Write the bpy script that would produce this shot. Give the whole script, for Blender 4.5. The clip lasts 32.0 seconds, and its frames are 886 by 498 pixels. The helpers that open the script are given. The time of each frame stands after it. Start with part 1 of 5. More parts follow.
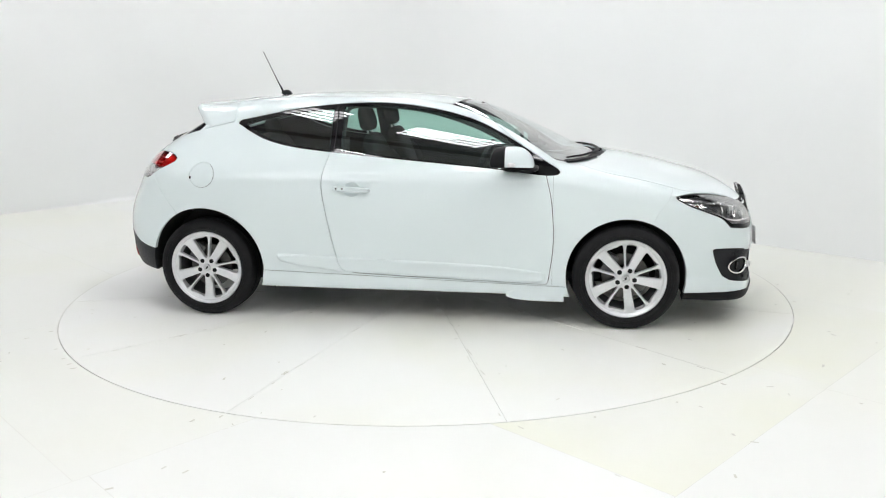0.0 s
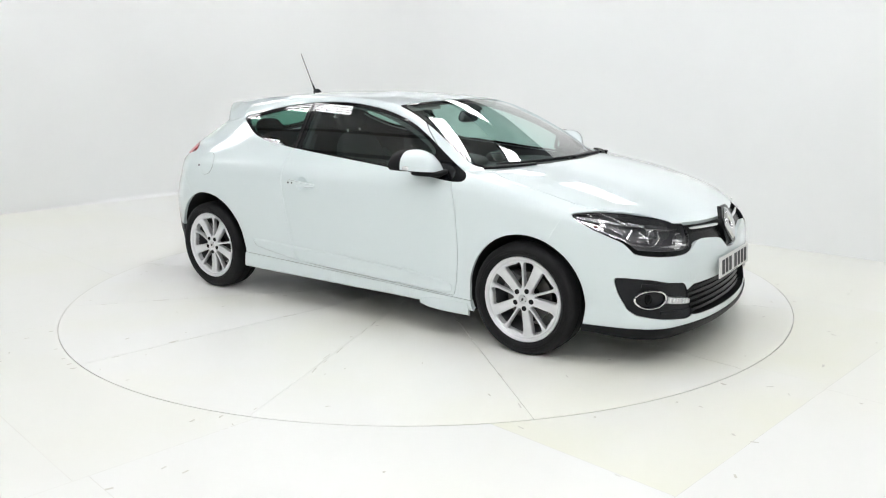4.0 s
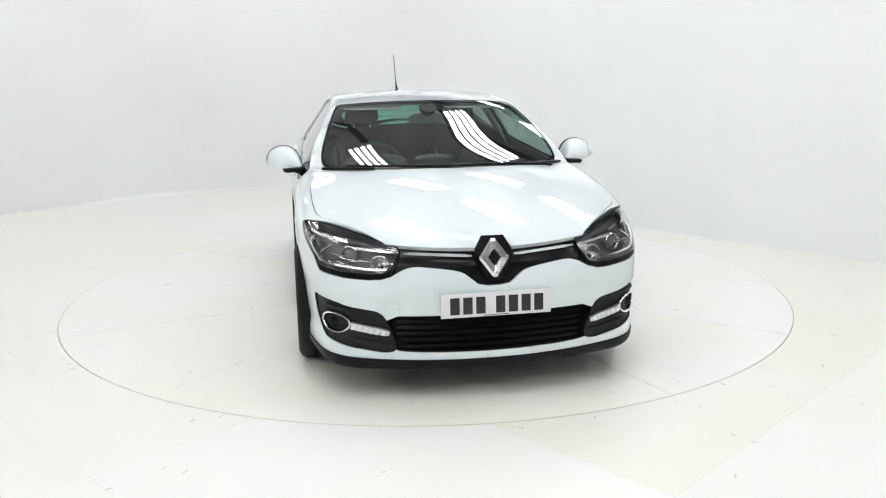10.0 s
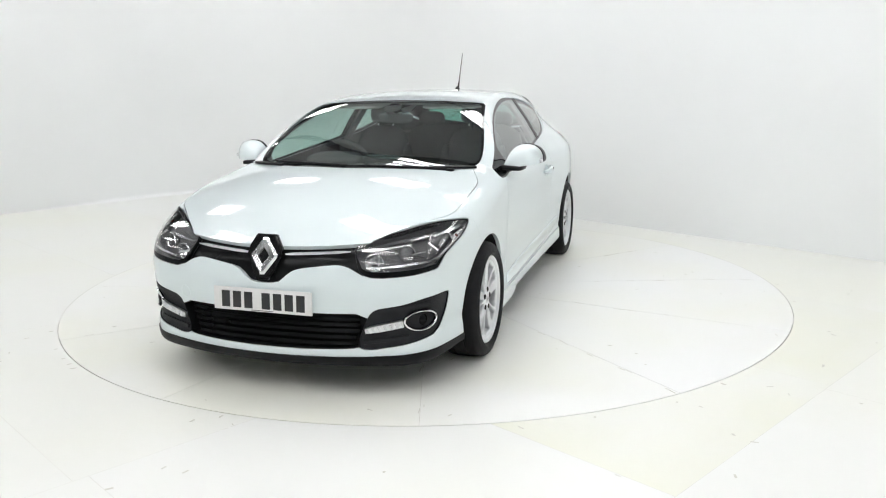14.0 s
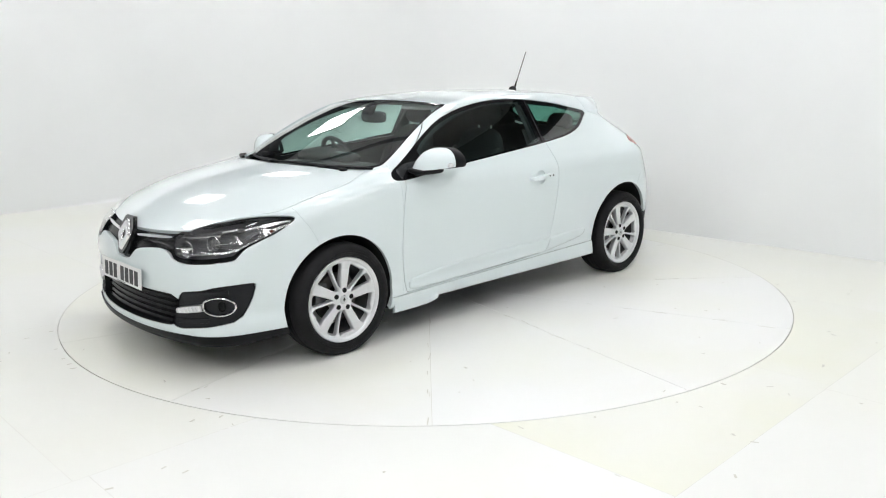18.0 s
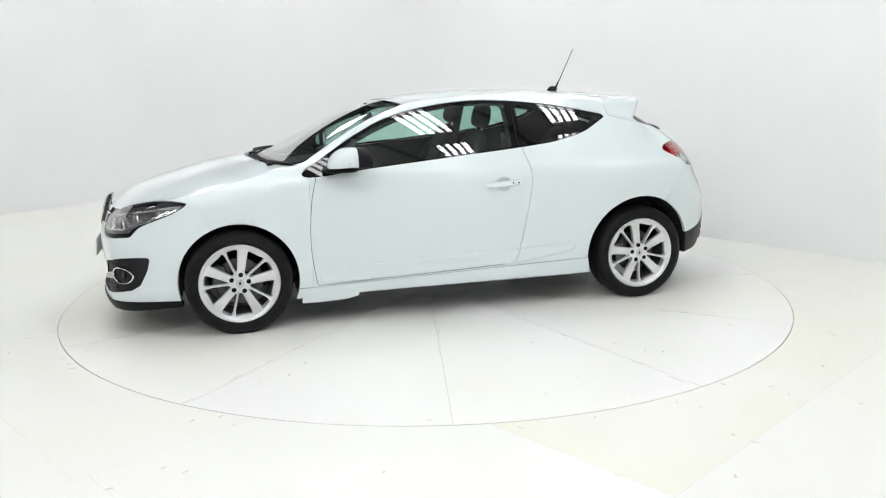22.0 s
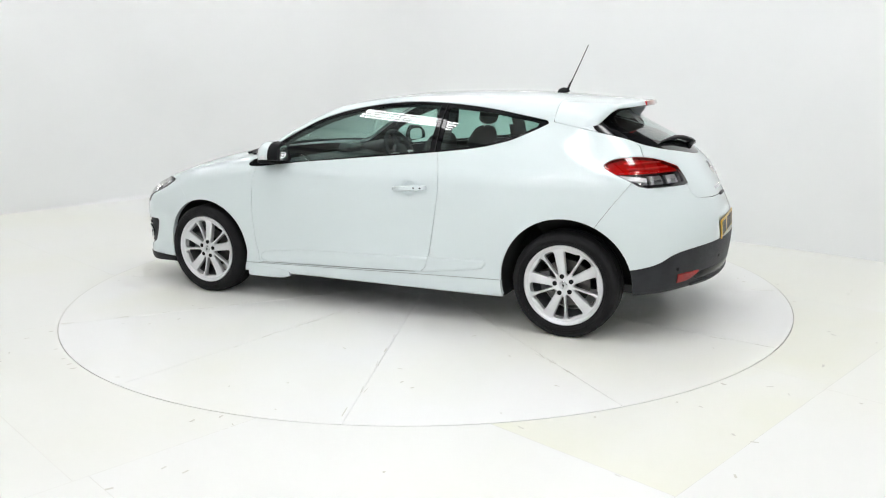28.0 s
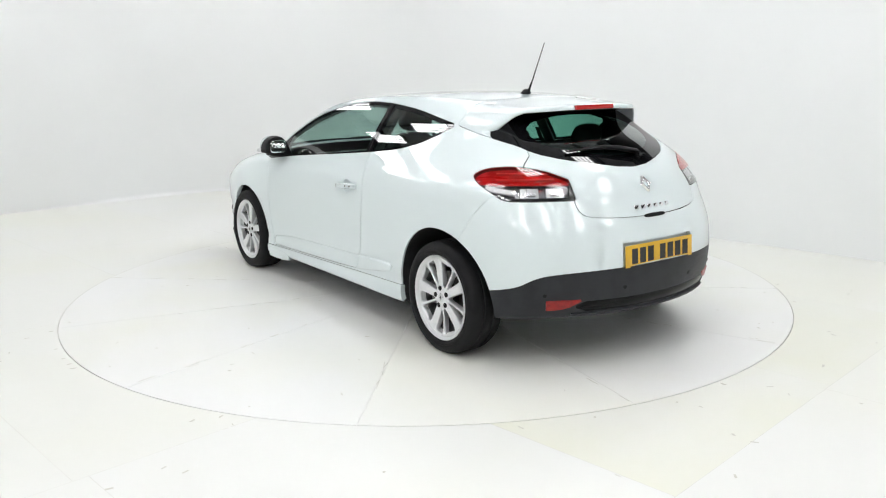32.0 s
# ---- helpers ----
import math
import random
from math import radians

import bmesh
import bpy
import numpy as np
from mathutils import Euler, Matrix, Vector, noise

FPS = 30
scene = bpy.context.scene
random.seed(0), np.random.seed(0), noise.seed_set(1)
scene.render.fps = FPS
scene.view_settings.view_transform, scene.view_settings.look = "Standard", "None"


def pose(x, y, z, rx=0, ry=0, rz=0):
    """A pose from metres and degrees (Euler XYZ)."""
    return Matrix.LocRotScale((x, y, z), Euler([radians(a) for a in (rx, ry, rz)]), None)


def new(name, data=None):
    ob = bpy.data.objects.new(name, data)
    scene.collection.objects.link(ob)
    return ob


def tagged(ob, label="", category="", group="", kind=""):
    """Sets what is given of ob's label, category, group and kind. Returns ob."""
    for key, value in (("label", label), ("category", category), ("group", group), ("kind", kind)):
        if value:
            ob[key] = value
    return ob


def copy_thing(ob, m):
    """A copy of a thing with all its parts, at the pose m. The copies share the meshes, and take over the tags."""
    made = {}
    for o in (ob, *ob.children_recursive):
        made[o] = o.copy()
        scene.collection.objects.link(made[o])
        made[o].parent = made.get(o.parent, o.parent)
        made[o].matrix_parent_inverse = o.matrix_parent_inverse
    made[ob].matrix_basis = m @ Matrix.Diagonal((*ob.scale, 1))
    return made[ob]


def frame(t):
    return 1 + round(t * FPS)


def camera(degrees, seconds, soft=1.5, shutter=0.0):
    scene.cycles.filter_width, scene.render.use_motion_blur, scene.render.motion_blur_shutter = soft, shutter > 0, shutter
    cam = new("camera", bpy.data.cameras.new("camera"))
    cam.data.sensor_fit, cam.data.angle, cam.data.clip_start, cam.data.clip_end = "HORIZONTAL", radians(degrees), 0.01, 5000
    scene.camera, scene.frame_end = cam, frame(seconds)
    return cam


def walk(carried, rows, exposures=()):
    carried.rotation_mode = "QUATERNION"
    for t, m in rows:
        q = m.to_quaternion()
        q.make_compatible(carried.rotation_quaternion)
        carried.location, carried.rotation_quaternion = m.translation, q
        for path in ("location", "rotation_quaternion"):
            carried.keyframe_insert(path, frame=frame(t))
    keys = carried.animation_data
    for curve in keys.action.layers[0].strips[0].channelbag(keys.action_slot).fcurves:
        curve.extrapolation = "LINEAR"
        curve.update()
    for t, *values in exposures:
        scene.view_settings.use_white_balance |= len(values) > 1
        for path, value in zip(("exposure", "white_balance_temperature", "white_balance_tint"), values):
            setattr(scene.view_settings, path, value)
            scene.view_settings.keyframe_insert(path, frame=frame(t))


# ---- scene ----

# ---- camera: a still tripod in front of the turntable ----
cam = camera(57.9, 32.0, soft=1.1)
EYE = pose(0.0, -5.75, 1.493, 77.86, 0, -1.12) @ pose(0, 0, 0, 0, 0, -0.71)
walk(cam, [(0.0, EYE), (32.0, EYE)])

# ---- light: dark hall ceiling with rows of bright tubes over a white cove ----
world = bpy.data.worlds.new("hall_air")
scene.world = world
world.use_nodes = True
world.node_tree.nodes["Background"].inputs[0].default_value = (0.9, 0.95, 1.0, 1)
world.node_tree.nodes["Background"].inputs[1].default_value = 0.15
scene.view_settings.exposure = 0.0

# ---- materials ----
def material(name, colour, rough=0.5, metal=0.0, coat=0.0, vary=0.06, scale=3.0, bump=0.0, bump_scale=60.0, emit=0.0, tint=None, rough_vary=0.08, rand=0.0, spec=0.5):
    """A surface with variation at two scales (broad blotches and fine grain) in object space."""
    m = bpy.data.materials.new(name)
    m.use_nodes = True
    t = m.node_tree
    b = t.nodes["Principled BSDF"]
    co = t.nodes.new("ShaderNodeTexCoord")
    big, fine = t.nodes.new("ShaderNodeTexNoise"), t.nodes.new("ShaderNodeTexNoise")
    big.inputs["Scale"].default_value, fine.inputs["Scale"].default_value = scale, bump_scale
    big.inputs["Detail"].default_value, fine.inputs["Detail"].default_value = 5, 4
    for n in (big, fine):
        t.links.new(co.outputs["Object"], n.inputs["Vector"])
    mix = t.nodes.new("ShaderNodeMix")
    mix.data_type = "RGBA"
    other = tint or tuple(c * (1 - 2 * vary) for c in colour)
    mix.inputs[6].default_value, mix.inputs[7].default_value = (*colour, 1), (*other, 1)
    ramp = t.nodes.new("ShaderNodeMapRange")
    ramp.inputs[1].default_value, ramp.inputs[2].default_value = 0.42, 0.72
    t.links.new(big.outputs["Fac"], ramp.inputs[0])
    if rand:
        info, add = t.nodes.new("ShaderNodeObjectInfo"), t.nodes.new("ShaderNodeMath")
        add.operation, add.use_clamp = "MULTIPLY_ADD", True
        add.inputs[1].default_value = rand
        t.links.new(info.outputs["Random"], add.inputs[0])
        t.links.new(ramp.outputs[0], add.inputs[2])
        t.links.new(add.outputs[0], mix.inputs[0])
    else:
        t.links.new(ramp.outputs[0], mix.inputs[0])
    t.links.new(mix.outputs[2], b.inputs["Base Color"])
    rr = t.nodes.new("ShaderNodeMapRange")
    rr.inputs[3].default_value, rr.inputs[4].default_value = max(0.0, rough - rough_vary * rough), min(1, rough + rough_vary * rough)
    t.links.new(fine.outputs["Fac"], rr.inputs[0])
    t.links.new(rr.outputs[0], b.inputs["Roughness"])
    b.inputs["Metallic"].default_value = metal
    b.inputs["Specular IOR Level"].default_value = spec
    b.inputs["Coat Weight"].default_value = coat
    b.inputs["Coat Roughness"].default_value = 0.02
    if bump:
        bp = t.nodes.new("ShaderNodeBump")
        bp.inputs["Strength"].default_value, bp.inputs["Distance"].default_value = bump, 0.004
        t.links.new(fine.outputs["Fac"], bp.inputs["Height"])
        t.links.new(bp.outputs[0], b.inputs["Normal"])
    if emit:
        b.inputs["Emission Color"].default_value = (*colour, 1)
        b.inputs["Emission Strength"].default_value = emit
    return m


def glass(name, tint, gloss=1.0, ior=1.5):
    """A thin pane: what lies behind shows through its tint, with mirror gloss on top."""
    m = bpy.data.materials.new(name)
    m.use_nodes = True
    t = m.node_tree
    t.nodes.remove(t.nodes["Principled BSDF"])
    out = t.nodes["Material Output"]
    clear, shine, mix, fr = (t.nodes.new(n) for n in ("ShaderNodeBsdfTransparent", "ShaderNodeBsdfGlossy", "ShaderNodeMixShader", "ShaderNodeLayerWeight"))
    clear.inputs[0].default_value = (*tint, 1)
    shine.inputs["Roughness"].default_value = 0.0
    shine.inputs[0].default_value = (gloss, gloss, gloss, 1)
    fr.inputs[0].default_value = 0.5
    r0 = ((ior - 1) / (ior + 1)) ** 2
    power, scaled = t.nodes.new("ShaderNodeMath"), t.nodes.new("ShaderNodeMath")
    power.operation, scaled.operation = "POWER", "MULTIPLY_ADD"
    power.inputs[1].default_value, scaled.inputs[1].default_value, scaled.inputs[2].default_value = 5.0, 1 - r0, r0
    t.links.new(fr.outputs["Facing"], power.inputs[0])
    t.links.new(power.outputs[0], scaled.inputs[0])
    # both faces of the pane shine: 2F / (1 + F)
    twice, plus, share = (t.nodes.new("ShaderNodeMath") for _ in range(3))
    twice.operation, plus.operation, share.operation = "MULTIPLY", "ADD", "DIVIDE"
    twice.inputs[1].default_value, plus.inputs[1].default_value = 2.0, 1.0
    t.links.new(scaled.outputs[0], twice.inputs[0])
    t.links.new(scaled.outputs[0], plus.inputs[0])
    t.links.new(twice.outputs[0], share.inputs[0])
    t.links.new(plus.outputs[0], share.inputs[1])
    t.links.new(share.outputs[0], mix.inputs[0])
    t.links.new(clear.outputs[0], mix.inputs[1])
    t.links.new(shine.outputs[0], mix.inputs[2])
    t.links.new(mix.outputs[0], out.inputs[0])
    return m


PAINT = material("white_car_paint", (0.735, 0.812, 0.822), 0.3, coat=1.0, vary=0.003, scale=2.0, rough_vary=0.0, spec=0.04)
BLACK_GLOSS = material("gloss_black_plastic", (0.012, 0.012, 0.013), 0.12, coat=0.6, vary=0.1, scale=8)
BLACK_TRIM = material("black_trim", (0.009, 0.0095, 0.0105), 0.45, spec=0.14, vary=0.15, scale=12)
DEEP_BLACK = material("smooth_black_plastic", (0.006, 0.0065, 0.007), 0.22, spec=0.16, vary=0.15, scale=12)
PANE_BLACK = material("black_printed_glass", (0.005, 0.005, 0.006), 0.03, spec=0.5, vary=0.1, scale=12, rough_vary=0.0)
BLACK_GRAIN = material("grained_black_plastic", (0.017, 0.018, 0.0205), 0.5, spec=0.24, vary=0.15, scale=10, bump=0.25, bump_scale=500)
GREY_GRAIN = material("grained_dark_grey_plastic", (0.030, 0.032, 0.036), 0.5, spec=0.24, vary=0.15, scale=10, bump=0.25, bump_scale=500)
DARK_INNER = material("dark_sheet_metal", (0.015, 0.015, 0.016), 0.7, vary=0.2, scale=6)
# near-black for joints and belts; paints the joint shade round the fuel flap
GAP = material("matt_joint_black", (0.02, 0.02, 0.02), 0.8, vary=0.1)
CHROME = material("chrome", (0.86, 0.87, 0.88), 0.06, metal=1.0, vary=0.02)
BADGE_CHROME = material("brushed_badge_chrome", (0.84, 0.85, 0.86), 0.22, metal=1.0, vary=0.03)
SATIN = material("satin_silver", (0.62, 0.63, 0.64), 0.28, metal=1.0, vary=0.04)
ALLOY = material("silver_alloy_paint", (0.74, 0.75, 0.765), 0.36, metal=0.6, coat=0.4, vary=0.03, scale=10)
ALLOY_DARK = material("dark_grey_alloy", (0.13, 0.13, 0.135), 0.5, metal=0.6, vary=0.15, scale=12)
STEEL = material("brake_steel", (0.13, 0.125, 0.12), 0.4, metal=1.0, vary=0.15, scale=14, bump=0.2, bump_scale=200)
RUBBER = material("tyre_rubber", (0.010, 0.010, 0.011), 0.6, spec=0.2, vary=0.2, scale=14, bump=0.25, bump_scale=300)
FABRIC = material("charcoal_seat_cloth", (0.020, 0.021, 0.022), 0.9, vary=0.2, scale=9, bump=0.4, bump_scale=700)
FABRIC_LIGHT = material("grey_headlining_cloth", (0.45, 0.45, 0.43), 0.9, vary=0.08, scale=6, bump=0.2, bump_scale=600)
DASH = material("soft_dashboard_plastic", (0.028, 0.029, 0.031), 0.6, vary=0.15, scale=7, bump=0.35, bump_scale=450)
RED_LENS = material("red_lamp_plastic", (0.52, 0.012, 0.012), 0.10, coat=1.0, vary=0.12, scale=14)
RED_REFLECTOR = material("red_reflector", (0.30, 0.006, 0.006), 0.3, coat=0.15, vary=0.2, scale=40, bump=0.3, bump_scale=260)
LAMP_SILVER = material("lamp_reflector_silver", (0.84, 0.85, 0.86), 0.22, metal=1.0, vary=0.04, scale=20)
LAMP_DARK = material("lamp_housing_grey", (0.075, 0.077, 0.082), 0.35, vary=0.15, scale=20)
LAMP_MID = material("lamp_bezel_grey", (0.22, 0.225, 0.235), 0.25, metal=0.7, vary=0.1, scale=20)
LED_WHITE = material("white_lamp_lens", (0.80, 0.81, 0.82), 0.15, coat=0.8, vary=0.1, scale=60)
AMBER = material("amber_lens", (0.10, 0.022, 0.012), 0.2, coat=0.5, vary=0.1, scale=30)
PLATE_WHITE = material("reflective_white_plate", (0.78, 0.78, 0.77), 0.35, coat=0.3, vary=0.03, scale=20)
PLATE_YELLOW = material("reflective_yellow_plate", (0.72, 0.43, 0.03), 0.35, coat=0.3, vary=0.04, scale=20)
INK = material("black_plate_ink", (0.02, 0.02, 0.022), 0.5, vary=0.1)
MIRROR = material("mirror_glass", (0.85, 0.87, 0.88), 0.01, metal=1.0, vary=0.0)
WIND_GLASS = glass("clear_green_glass", (0.74, 0.90, 0.86), ior=1.72)
SIDE_GLASS = glass("green_tinted_glass", (0.66, 0.86, 0.80), ior=1.56)
REAR_GLASS = glass("dark_green_glass", (0.52, 0.72, 0.66), ior=1.56)
HATCH_GLASS = glass("dark_rear_glass", (0.25, 0.56, 0.46), ior=1.56)
RED_GLASS = glass("red_lamp_cover", (0.80, 0.02, 0.015), ior=1.5)
LENS = glass("clear_lamp_cover", (0.95, 0.95, 0.95), ior=1.36)
FLOOR_WHITE = material("white_floor_paint", (0.828, 0.836, 0.812), 0.34, vary=0.02, scale=0.55, tint=(0.82, 0.826, 0.755), bump=0.05, bump_scale=35, rough_vary=0.12, rand=0.35)
FLOOR_CREAM = material("yellowed_floor_paint", (0.82, 0.827, 0.79), 0.36, vary=0.02, scale=0.8, tint=(0.80, 0.806, 0.69), bump=0.05, bump_scale=35, rough_vary=0.12, rand=0.35)
DISC_WHITE = material("turntable_white_paint", (0.85, 0.857, 0.845), 0.33, vary=0.02, scale=0.7, tint=(0.83, 0.836, 0.755), bump=0.05, bump_scale=35, rough_vary=0.12, rand=0.35)
SEAM = material("dirty_floor_seam", (0.66, 0.65, 0.60), 0.8, vary=0.45, scale=2, tint=(0.83, 0.825, 0.79))
RING = material("dark_ring_gap", (0.56, 0.55, 0.51), 0.8, vary=0.3, scale=0.6, tint=(0.81, 0.805, 0.77))
SCUFF = material("grey_scuff_mark", (0.65, 0.64, 0.58), 0.7, vary=0.3, scale=20, tint=(0.71, 0.70, 0.65))
WALL_WHITE = material("white_wall_paint", (0.855, 0.87, 0.868), 0.6, vary=0.012, scale=0.9, bump=0.04, bump_scale=40)
CEILING = material("dark_grey_ceiling", (0.62, 0.62, 0.625), 0.7, vary=0.12, scale=1.5, bump=0.1, bump_scale=30)
CLADDING = material("dark_hall_cladding", (0.055, 0.055, 0.06), 0.7, vary=0.12, scale=1.5, bump=0.1, bump_scale=30)
RIB = material("painted_steel_rib", (0.10, 0.10, 0.105), 0.5, vary=0.1, scale=5)
FIXTURE = material("white_fixture_enamel", (0.75, 0.76, 0.76), 0.4, vary=0.04, scale=6)
TUBE = material("lit_fluorescent_tube", (0.99, 0.985, 0.998), 0.4, vary=0.0, emit=13.2)

# ---- building tools ----
def part(name, bm, mat, parent=None, label="", smooth=40):
    me = bpy.data.meshes.new(name)
    bmesh.ops.recalc_face_normals(bm, faces=bm.faces)
    bm.to_mesh(me)
    bm.free()
    me.materials.append(mat)
    if smooth:
        me.shade_smooth()
        me.set_sharp_from_angle(angle=radians(smooth))
    ob = new(name, me)
    ob.parent = parent
    if label:
        tagged(ob, label)
    return ob


def box(size, m=Matrix(), bevel=0.0, seg=2, bm=None):
    out = bm or bmesh.new()
    v = bmesh.ops.create_cube(out, size=1.0, matrix=m @ Matrix.Diagonal((*size, 1)))["verts"]
    if bevel:
        bmesh.ops.bevel(out, geom=list({e for x in v for e in x.link_edges}), offset=bevel, segments=seg, affect="EDGES", profile=0.6)
    return out


def cyl(r, depth, m=Matrix(), n=32, r2=None, bm=None, bevel=0.0):
    out = bm or bmesh.new()
    v = bmesh.ops.create_cone(out, cap_ends=True, segments=n, radius1=r, radius2=r if r2 is None else r2, depth=depth, matrix=m)["verts"]
    if bevel:
        caps = {e for x in v for f in x.link_faces if len(f.verts) > 4 for e in f.edges}
        bmesh.ops.bevel(out, geom=list(caps), offset=bevel, segments=2, affect="EDGES")
    return out


def lathe(profile, n=64, axis="y", bm=None, closed=False):
    """Turns (radius, height) pairs about an axis."""
    out = bm or bmesh.new()
    rings = []
    for r, h in profile:
        ring = []
        for i in range(n):
            a = 2 * math.pi * i / n
            c, s = r * math.cos(a), r * math.sin(a)
            ring.append(out.verts.new((c, h, s) if axis == "y" else (c, s, h)))
        rings.append(ring)
    pairs = list(zip(rings, rings[1:])) + ([(rings[-1], rings[0])] if closed else [])
    for a, b in pairs:
        for i in range(n):
            j = (i + 1) % n
            out.faces.new((a[i], a[j], b[j], b[i]))
    return out


def tube(points, radius, n=10, bm=None, closed=False, flat=1.0):
    """A round bar along points; radius may be a list."""
    out = bm or bmesh.new()
    pts = [Vector(p) for p in points]
    rad = radius if isinstance(radius, (list, tuple)) else [radius] * len(pts)
    rings = []
    for i, p in enumerate(pts):
        a = pts[i - 1] if (i or closed) else p
        b = pts[(i + 1) % len(pts)] if (i < len(pts) - 1 or closed) else p
        d = (b - a).normalized()
        up = Vector((0, 0, 1)) if abs(d.z) < 0.9 else Vector((1, 0, 0))
        u = d.cross(up).normalized()
        v = u.cross(d)
        rings.append([out.verts.new(p + (u * math.cos(2 * math.pi * k / n) + v * flat * math.sin(2 * math.pi * k / n)) * rad[i]) for k in range(n)])
    pairs = list(zip(rings, rings[1:])) + ([(rings[-1], rings[0])] if closed else [])
    for a, b in pairs:
        for k in range(n):
            out.faces.new((a[k], a[(k + 1) % n], b[(k + 1) % n], b[k]))
    if not closed:
        out.faces.new(rings[0][::-1])
        out.faces.new(rings[-1])
    return out


def prism(points, depth, m=Matrix(), bevel=0.0, bm=None):
    """A flat outline (x, y) with thickness along z."""
    out = bm or bmesh.new()
    lo = [out.verts.new(m @ Vector((x, y, 0))) for x, y in points]
    hi = [out.verts.new(m @ Vector((x, y, depth))) for x, y in points]
    n = len(points)
    out.faces.new(lo[::-1])
    top = out.faces.new(hi)
    for i in range(n):
        out.faces.new((lo[i], lo[(i + 1) % n], hi[(i + 1) % n], hi[i]))
    if bevel:
        bmesh.ops.bevel(out, geom=list(top.edges), offset=bevel, segments=2, affect="EDGES")
    return out


def soft_block(size, m=Matrix(), power=4.0, n=14, taper=(1.0, 1.0), bm=None):
    """A cushion-like block with rounded faces; taper narrows its top in x and y."""
    out = bm or bmesh.new()
    v = bmesh.ops.create_cube(out, size=2.0)["verts"]
    bmesh.ops.subdivide_edges(out, edges=list({e for x in v for e in x.link_edges}), cuts=n, use_grid_fill=True)
    for w in out.verts:
        c = w.co
        k = (abs(c.x) ** power + abs(c.y) ** power + abs(c.z) ** power) ** (1 / power)
        q = c / k
        t = (q.z + 1) / 2
        w.co = m @ Vector((q.x * size[0] / 2 * (1 + (taper[0] - 1) * t), q.y * size[1] / 2 * (1 + (taper[1] - 1) * t), q.z * size[2] / 2))
    return out

# ---- the hall: two white walls meeting in a rounded corner, floor, ceiling ----
E1, E2 = Vector((0.727, 0.687, 0)), Vector((0.687, -0.727, 0))
CORNER = Vector((-1.923, 6.302, 0))
HEIGHT = 4.6
WHITE_TOP = 2.62


def plan_point(a, b, z=0.0):
    """a metres along the back-left wall from the corner, b metres along the right wall."""
    q = CORNER - E1 * a + E2 * b
    return Vector((q.x, q.y, z))


def swept_wall(name, path, feet, label):
    """A wall along a plan path, with a rounded foot whose radius may change on the way, and real thickness."""
    bm = bmesh.new()
    rows = []
    for i, (p, foot) in enumerate(zip(path, feet)):
        foot = max(foot, 0.001)
        prof = [(foot * (1 - math.sin(t)), foot * (1 - math.cos(t)) - 0.001) for t in [k * math.pi / 20 for k in range(11)]]
        prof += [(0, z) for z in (1.2, 2.0, WHITE_TOP)] + [(-0.15, WHITE_TOP), (-0.15, -0.001)]
        a, b = path[max(i - 1, 0)], path[min(i + 1, len(path) - 1)]
        d = (b - a).normalized()
        n = Vector((d.y, -d.x, 0))
        rows.append([bm.verts.new(p + n * o + Vector((0, 0, z))) for o, z in prof])
    m = len(rows[0])
    for a, b in zip(rows, rows[1:]):
        for k in range(m):
            bm.faces.new((a[k], a[(k + 1) % m], b[(k + 1) % m], b[k]))
    bm.faces.new(rows[0])
    bm.faces.new(rows[-1][::-1])
    return tagged(part(name, bm, WALL_WHITE, None, label, smooth=35), category="wall", kind="structure")


R = 2.2
bend = [plan_point(R - R * math.sin(t), R - R * math.cos(t)) for t in [i * math.pi / 48 for i in range(25)]]
left = [plan_point(a, 0) for a in (13.0, 9.0, 6.0, 4.2, 3.9, 3.6, 3.3, 3.0, 2.6)]
right = [plan_point(0, b) for b in (4.0, 6.0, 14.0)]
swept_wall("wall_back", left + bend + [plan_point(0, 2.6), plan_point(0, 3.2)], [0, 0, 0, 0, 0.01, 0.02, 0.03, 0.04, 0.05] + [0.05 - 0.048 * min(1, i / 16) for i in range(27)], "smooth white painted studio wall with a rounded corner")
swept_wall("wall_right", [plan_point(0, 3.201)] + right, [0.002] * 4, "plain white painted studio wall beside the turntable")
# two unseen walls, added to close the hall and bounce light back
swept_wall("wall_behind", [plan_point(0.0, 14.0), plan_point(13.0, 14.0)], [0, 0], "unseen white wall added behind the camera to close the hall")
swept_wall("wall_side", [plan_point(13.0, 14.0), plan_point(13.0, 0.0)], [0, 0], "unseen white side wall added to close the hall")

DISC_R = 2.484


floor = tagged(part("floor", lathe([(DISC_R + 0.0055, -0.06), (DISC_R + 0.0055, -0.004), (18.0, -0.004)], 160, "z"), SEAM, None, "glossy white painted floor with hairline board seams", smooth=0), category="floor", kind="structure")

def upper_walls():
    """Dark sheet cladding of the hall above and behind the white studio walls."""
    bm = bmesh.new()
    for a0, b0, a1, b1 in ((-1.2, -0.4, 13.4, -0.4), (-1.2, -0.4, -1.2, 14.4), (-1.2, 14.4, 13.4, 14.4), (13.4, -0.4, 13.4, 14.4)):
        p, q = plan_point(a0, b0), plan_point(a1, b1)
        d = q - p
        box((d.length, 0.1, HEIGHT), Matrix.Translation((p + q) / 2 + Vector((0, 0, HEIGHT / 2))) @ Matrix.Rotation(math.atan2(d.y, d.x), 4, "Z"), bm=bm)
    return tagged(part("wall_upper", bm, CLADDING, None, "dark grey hall cladding above the white walls"), category="wall", kind="structure")


upper_walls()


